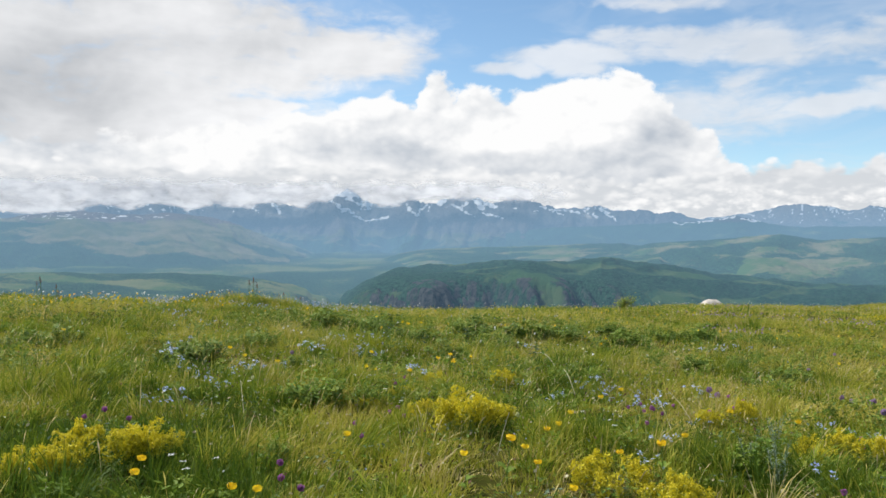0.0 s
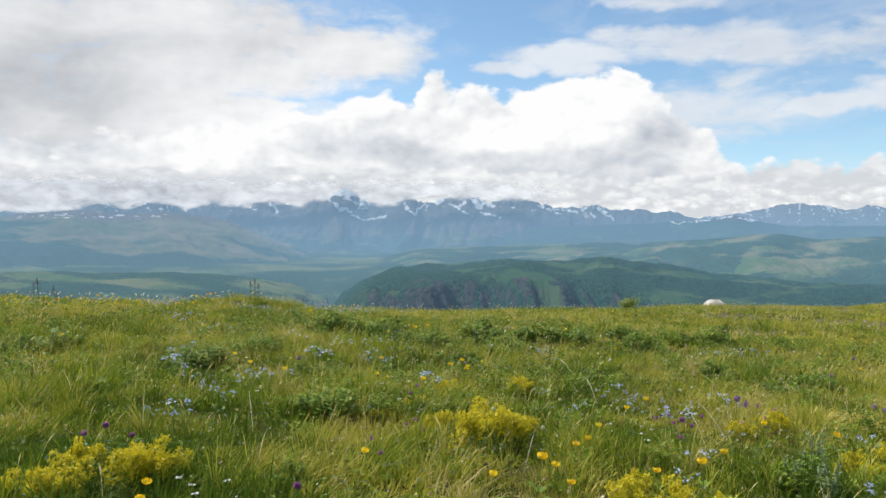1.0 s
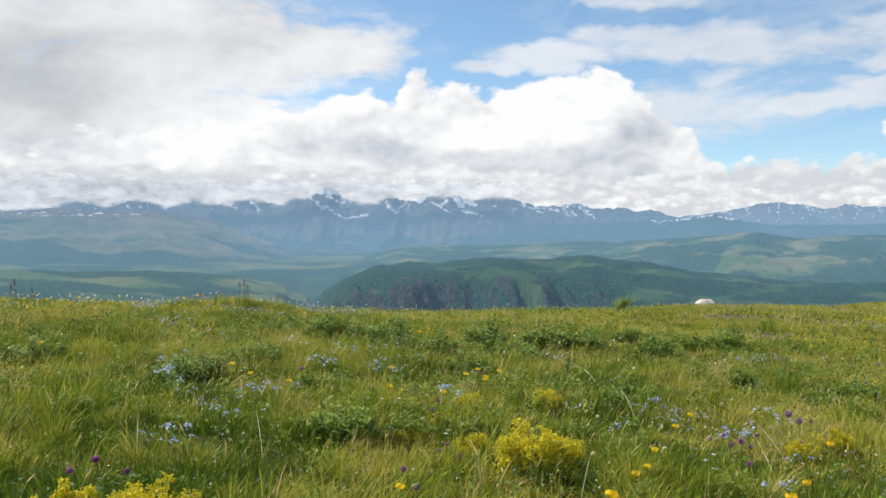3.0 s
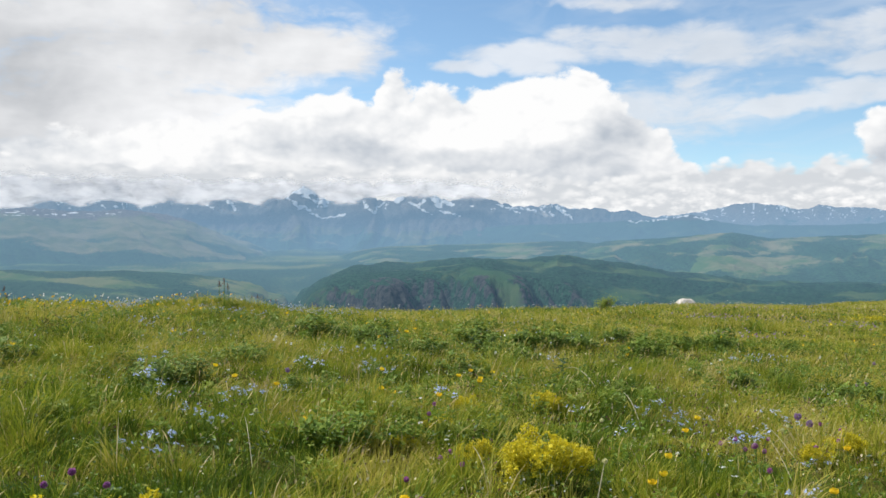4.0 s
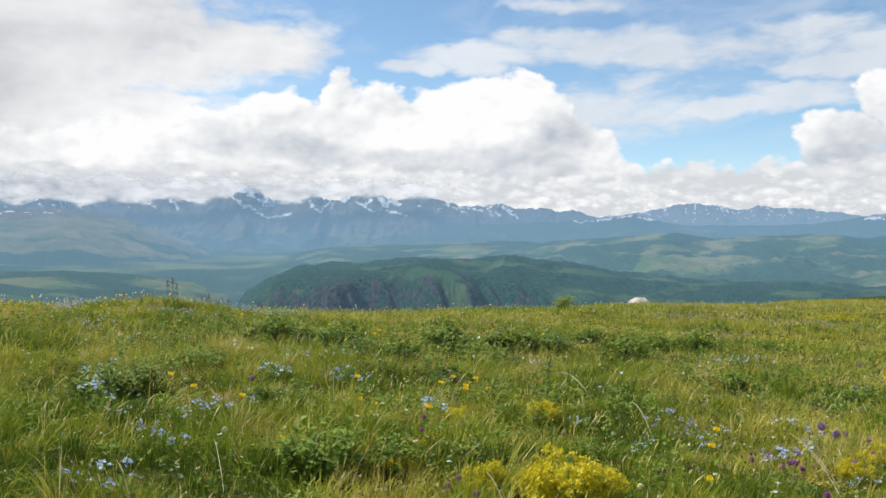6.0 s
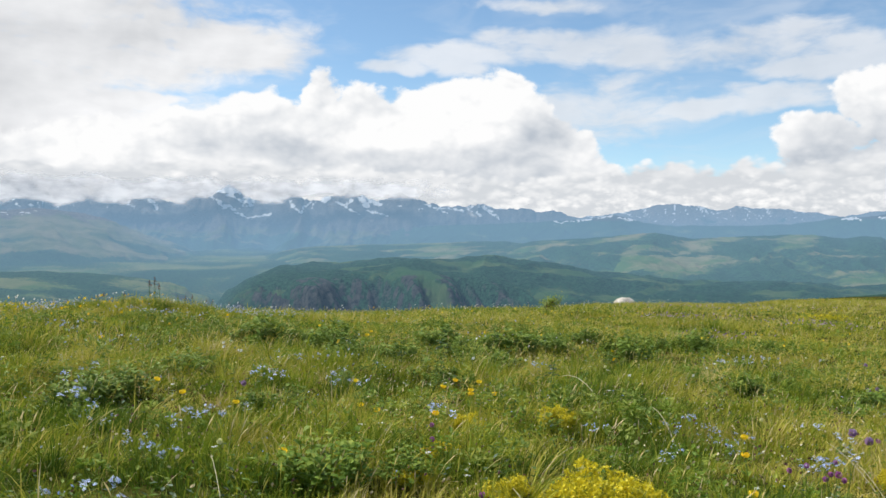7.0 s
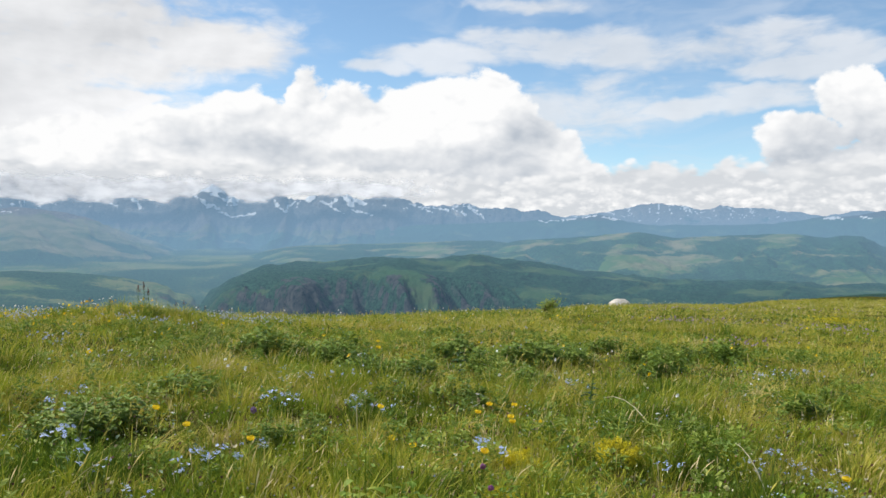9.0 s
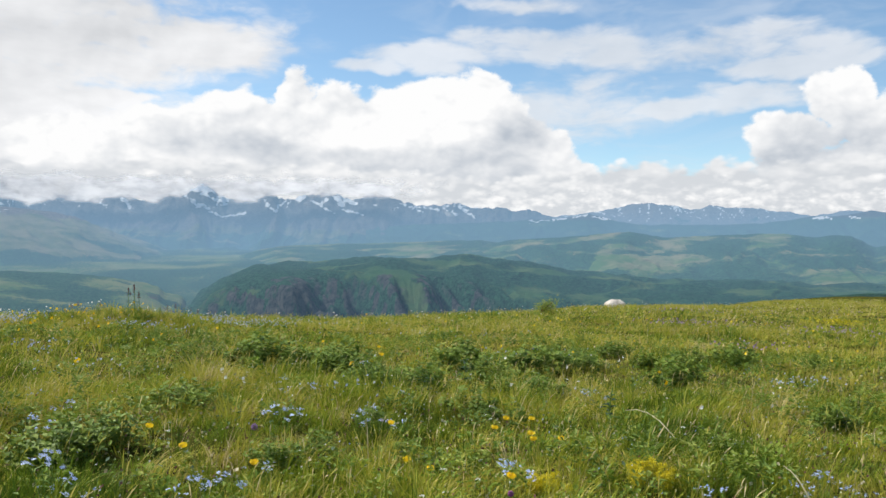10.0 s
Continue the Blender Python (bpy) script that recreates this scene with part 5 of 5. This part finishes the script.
place_things([tall_herb(150, 0.24, DARK_LEAF, False, "short dark leafy thistle shoot in the grass")], [(0.96, 9.4, 1.1), (-0.19, 10.2, 0.9), (0.3, 11.4, 1.0)], 10, "dark shoots in the meadow", (0.4, 2.2))
place_things([wormwood(s + 160) for s in range(2)], [(1.69, 4.5, 1.0), (2.0, 5.4, 0.8), (1.62, 4.75, 0.8)], 11, "wormwood plants in the meadow", (0.4, 2.2))


def dry_stalk(start, end, rise_by, thick=0.003):
    """A dead grass stem that arches from its root to its tip."""
    a = Vector((start[0], start[1], float(ground(*start)) - 0.005))
    b = Vector((end[0], end[1], float(ground(end[0], end[1])) + end[2]))
    shape = Shape()
    pts = [a.lerp(b, t) + Vector((0, 0, rise_by * 4 * t * (1 - t))) for t in (0, 0.2, 0.4, 0.6, 0.8, 1.0)]
    shape.tube([p - a for p in pts], [thick, thick, thick * 0.9, thick * 0.8, thick * 0.6, thick * 0.4], 4, 0.7)
    ob = new("dry_stalk", shape.mesh("dry_stalk", DRY))
    ob.location = a
    return tagged(ob, "pale dry grass stalk bent over in an arch", "dry stalk", "dry stalks in the meadow")


dry_stalk((1.12, 8.5), (0.91, 8.94, 0.21), 0.09, 0.0040)
dry_stalk((1.03, 6.9), (0.95, 7.08, 0.24), 0.05, 0.0036)
dry_stalk((-0.10, 5.35), (-0.17, 5.55, 0.17), 0.03, 0.0026)
dry_stalk((0.30, 5.0), (0.38, 5.15, 0.2), 0.01, 0.0032)
dry_stalk((1.75, 6.2), (1.62, 6.45, 0.2), 0.03, 0.0024)
dry_stalk((1.45, 5.6), (1.40, 5.85, 0.22), 0.03, 0.0024)
dry_stalk((-1.22, 5.5), (-1.30, 5.75, 0.2), 0.03, 0.0024)

# ---- boulder and shrub at the brow ----
mat, tree, shader, out_node = material("pale_granite")
where = place_of(tree)
col = colour_mix(tree, noise_of(tree, where, 3.0, 6).step(0.35, 0.65), (0.42, 0.38, 0.33), (0.66, 0.62, 0.56))
col = colour_mix(tree, noise_of(tree, where, 14.0, 6).step(0.55, 0.7), col, (0.30, 0.28, 0.20))
tree.links.new(col, shader.inputs["Base Color"])
shader.inputs["Roughness"].default_value = 0.9
bumped(tree, shader, noise_of(tree, where, 18.0, 8, 0.7), 0.7, 0.03)

bm = bmesh.new()
bmesh.ops.create_icosphere(bm, subdivisions=4, radius=1.0)
for v in bm.verts:
    d = v.co.normalized()
    v.co = Vector((d.x * 0.44, d.y * 0.40, d.z * 0.25)) * (1 + 0.18 * noise.noise(d * 1.6 + Vector((3, 1, 5))) + 0.06 * noise.noise(d * 5) + 0.02 * noise.noise(d * 14))
    v.co.z += 0.02 * d.x
me = bpy.data.meshes.new("boulder")
bm.to_mesh(me), bm.free()
me.polygons.foreach_set("use_smooth", np.ones(len(me.polygons), bool))
me.materials.append(mat)
rock = tagged(new("boulder", me), "pale grey rounded granite boulder half sunk in the grass", "boulder")
rock.location = (11.75, 39.3, float(ground(11.75, 39.3)) + 0.075)


def shrub(seed, size):
    rng = random.Random(seed)
    thing = new("shrub")
    crown = Shape()
    for i in range(9):
        wood = Shape()
        a = rng.uniform(0, 6.28)
        tip = Vector((math.cos(a) * rng.uniform(0.3, 1) * size * 0.85, math.sin(a) * rng.uniform(0.3, 1) * size * 0.85, size * rng.uniform(0.40, 0.78)))
        wood.tube([(0, 0, 0), tip * 0.5 + Vector((0, 0, 0.03)), tip], [0.012, 0.008, 0.004], 5, 0.2)
        piece("branch", wood.mesh("branch", RUST), thing)
        for j in range(90):
            p = tip * rng.uniform(0.45, 1.05) + Vector((rng.gauss(0, 0.085), rng.gauss(0, 0.085), rng.gauss(0, 0.06)))
            b = rng.uniform(0, 6.28)
            crown.leaf(p, (math.cos(b), math.sin(b), rng.uniform(-0.2, 0.9)), 0.07, 0.03, 0.2, rng.uniform(0.45, 1))
    piece("crown", crown.mesh("crown", HERB), thing)
    return tagged(thing, "small leafy green shrub on the brow of the meadow", "shrub")


place_things([shrub(200, 0.55)], [(5.58, 28.3, 1.1)], 12, "shrubs on the brow", (0.4, 2.2))


# ---- flowers and herbs beyond counting ----
def specks(name, label, mat, seed, patches, size, high, category="flowers"):
    """Small blossoms over patches of meadow: x, y, half width, half depth, count."""
    rng = random.Random(seed)
    shape = Shape()
    for px, py, wide, deep, count in patches:
        for i in range(count):
            x, y = px + rng.gauss(0, 0.5) * wide, py + rng.gauss(0, 0.5) * deep
            z = float(ground(x, y)) + high * rng.uniform(0.6, 1.25)
            hue = rng.random()
            shape.scrap((x, y, z), size * rng.uniform(0.6, 1.2), rng, hue)
            shape.scrap((x, y, z), size * rng.uniform(0.6, 1.2), rng, hue)
    return tagged(new(name, shape.mesh(name, mat)), label, category, kind="stuff")


specks("blue_flower_haze", "hazy pale blue drifts of tiny flowers along the brow", PALE_BLUE, 31,
       [(-4.9, 15.6, 0.35, 0.7, 190), (-3.2, 15.0, 0.7, 0.3, 110), (-2.2, 16.6, 0.6, 0.4, 200), (-1.6, 17.6, 0.9, 0.5, 110), (-6.3, 14.0, 0.5, 0.5, 40),
        (-2.8, 10.6, 0.35, 0.3, 26), (-0.8, 9.8, 0.4, 0.3, 20), (-3.4, 11.6, 0.3, 0.3, 26), (3.4, 11.0, 0.5, 0.3, 26), (1.3, 13.0, 0.8, 0.5, 24), (0.6, 15.5, 1.5, 0.7, 30)], 0.013, 0.15)
specks("lilac_flower_haze", "faint lilac flowers scattered through the far meadow grass", LILAC_PETAL, 32,
       [(6.4, 20.0, 1.3, 0.8, 110), (8.5, 18.5, 1.2, 0.9, 90), (9.0, 26.0, 2.0, 1.4, 100), (5.0, 15.0, 0.6, 0.4, 36), (14.0, 30.0, 3.0, 2.0, 90)], 0.017, 0.17)
specks("white_flower_haze", "white flower heads scattered along the brow", WHITE_PETAL, 33,
       [(-6.0, 15.8, 2.0, 1.2, 60), (-3.5, 17.0, 2.5, 1.2, 44), (1.0, 20.5, 4.0, 2.0, 40), (6.0, 26.0, 4.0, 3.0, 40), (12.0, 32.0, 6.0, 5.0, 46), (20.0, 40.0, 8.0, 8.0, 50), (-1.0, 10.5, 3.0, 2.0, 14), (2.5, 10.5, 2.5, 2.0, 14)], 0.017, 0.21)
specks("yellow_flower_haze", "yellow flower heads scattered through the far meadow", GOLD_PETAL, 34,
       [(-5.0, 13.5, 2.5, 1.5, 40), (-5.6, 15.6, 2.2, 0.8, 46), (-3.8, 16.2, 1.0, 0.8, 20), (0.0, 12.5, 4.0, 2.5, 18), (5.0, 14.0, 3.0, 3.0, 18), (11.0, 22.0, 5.0, 5.0, 40), (3.0, 19.0, 4.0, 3.0, 24)], 0.022, 0.19)
specks("yellow_brow_flowers", "low mat of yellow flowers in the far meadow", PANICLE, 35, [(11.3, 22.8, 0.7, 0.5, 420), (-5.2, 15.0, 0.7, 0.5, 60)], 0.02, 0.16)

# the small change of the near meadow: buds, seed heads and dead leaves
NEAR_FIELD = [(0.0, 6.0, 3.2, 3.4), (-1.6, 8.5, 3.6, 3.0), (2.2, 8.5, 3.4, 3.0)]
specks("white_buds", "tiny white buds scattered in the near grass", WHITE_PETAL, 36, [(*f, 70) for f in NEAR_FIELD], 0.0055, 0.12)
specks("cream_buds", "tiny cream and pale yellow buds in the near grass", CREAM_PETAL, 37, [(*f, 110) for f in NEAR_FIELD], 0.0055, 0.12)
specks("blue_buds", "single small blue blossoms in the near grass", BLUE_PETAL, 38, [(*f, 40) for f in NEAR_FIELD], 0.006, 0.12)
specks("brown_seed_heads", "reddish-brown seed heads and dead leaves in the grass", RUST, 39, [(*f, 420) for f in NEAR_FIELD], 0.009, 0.10, "seed heads")
specks("straw_scraps", "pale dead grass scraps lying in the sward", DRY, 40, [(*f, 420) for f in NEAR_FIELD], 0.011, 0.07, "dead grass")


def low_leaves(name, label, seed, count, span, size, mat, high=0.11, least=0.30, patchy=1.5):
    """Small broad leaves between the grass, thickest in patches."""
    rng = np.random.RandomState(seed)
    x, y = sector(rng, count, *span)
    keep = rng.rand(count) < np.clip(least + patchy * fbm(x / 0.9, y / 0.9, 3, 8), 0.0 if least < 0 else 0.03, 1)
    x, y = x[keep], y[keep]
    m = len(x)
    base = np.stack([x, y, ground(x, y) + rng.uniform(0.02, high, m)], -1)
    a, e = rng.uniform(0, 2 * np.pi, m), rng.uniform(-0.2, 0.9, m)
    way = np.stack([np.cos(a) * np.cos(e), np.sin(a) * np.cos(e), np.sin(e)], -1)
    side = np.stack([-np.sin(a), np.cos(a), np.zeros(m)], -1)
    long = (size * rng.uniform(0.6, 1.4, m))[:, None]
    drop = np.array([0, 0, 1.0]) * long * 0.18
    pts = [base, base + way * long * 0.45 - side * long * 0.27, base + way * long * 0.5 - drop, base + way * long * 0.45 + side * long * 0.27, base + way * long - drop]
    loops = (np.array([0, 2, 1, 0, 3, 2, 1, 2, 4, 2, 3, 4])[None] + 5 * np.arange(m)[:, None]).ravel()
    hue = np.clip(0.35 + 0.6 * fbm(x / 0.7, y / 0.7, 2, 2) + rng.normal(0, 0.16, m), 0, 1)
    me = mesh_of(name, np.stack(pts, 1).reshape(-1, 3), loops, np.full(4 * m, 3), [("hue", np.repeat(hue, 5))], False)
    me.materials.append(mat)
    return tagged(new(name, me), label, "plants", kind="stuff")


def herb_bushes(name, label, seed, count, span, size, mat, high=0.17):
    """Small upright bushes of leaves, standing in patches."""
    rng = np.random.RandomState(seed)
    cx, cy = sector(rng, count * 4, *span)
    keep = np.argsort(-(fbm(cx / 1.5, cy / 1.5, 3, seed) + rng.normal(0, 0.18, count * 4)))[:count]
    cx, cy = cx[keep], cy[keep]
    each = 46
    tall, broad_by = high * rng.uniform(0.6, 1.4, count), rng.uniform(0.05, 0.11, count)
    own = rng.uniform(0.25, 0.65, count)
    m = count * each
    a, up_by = rng.uniform(0, 2 * np.pi, m), np.sqrt(rng.rand(m))
    out_by = np.repeat(broad_by, each) * np.sqrt(rng.rand(m)) * np.sqrt(np.maximum(0.08, 1 - (up_by * 1.6 - 0.8) ** 2))
    x, y = np.repeat(cx, each) + out_by * np.cos(a), np.repeat(cy, each) + out_by * np.sin(a)
    base = np.stack([x, y, ground(x, y) + np.repeat(tall, each) * up_by], -1)
    a, e = a + rng.normal(0, 0.7, m), rng.uniform(-0.2, 1.1, m)
    way = np.stack([np.cos(a) * np.cos(e), np.sin(a) * np.cos(e), np.sin(e)], -1)
    side = np.stack([-np.sin(a), np.cos(a), np.zeros(m)], -1)
    long = (size * rng.uniform(0.6, 1.3, m))[:, None]
    drop = np.array([0, 0, 1.0]) * long * 0.2
    pts = [base, base + way * long * 0.45 - side * long * 0.25, base + way * long * 0.5 - drop, base + way * long * 0.45 + side * long * 0.25, base + way * long - drop]
    loops = (np.array([0, 2, 1, 0, 3, 2, 1, 2, 4, 2, 3, 4])[None] + 5 * np.arange(m)[:, None]).ravel()
    # shade inside each bush put into the hue: lower leaves darker
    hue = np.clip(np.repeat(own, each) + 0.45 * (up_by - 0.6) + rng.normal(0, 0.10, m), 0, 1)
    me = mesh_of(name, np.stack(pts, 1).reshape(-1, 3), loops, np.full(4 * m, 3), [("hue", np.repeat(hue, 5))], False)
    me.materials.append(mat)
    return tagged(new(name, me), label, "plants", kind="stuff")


low_leaves("low_herb_leaves", "small broad herb leaves crowded between the grass tufts", 41, 26000, (1.6, 12, -36, 42), 0.030, HERB)
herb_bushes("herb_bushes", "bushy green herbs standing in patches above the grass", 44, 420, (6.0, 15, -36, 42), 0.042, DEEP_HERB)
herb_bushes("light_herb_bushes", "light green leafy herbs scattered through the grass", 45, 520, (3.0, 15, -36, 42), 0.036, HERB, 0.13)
low_leaves("distant_herb_leaves", "green herb leaves in patches towards the brow", 42, 45000, (12, 30, -34, 44), 0.065, HERB)
low_leaves("grey_herb_leaves", "greyish herb leaves scattered in the grass", 43, 9000, (1.6, 14, -36, 42), 0.032, GREY_LEAF)
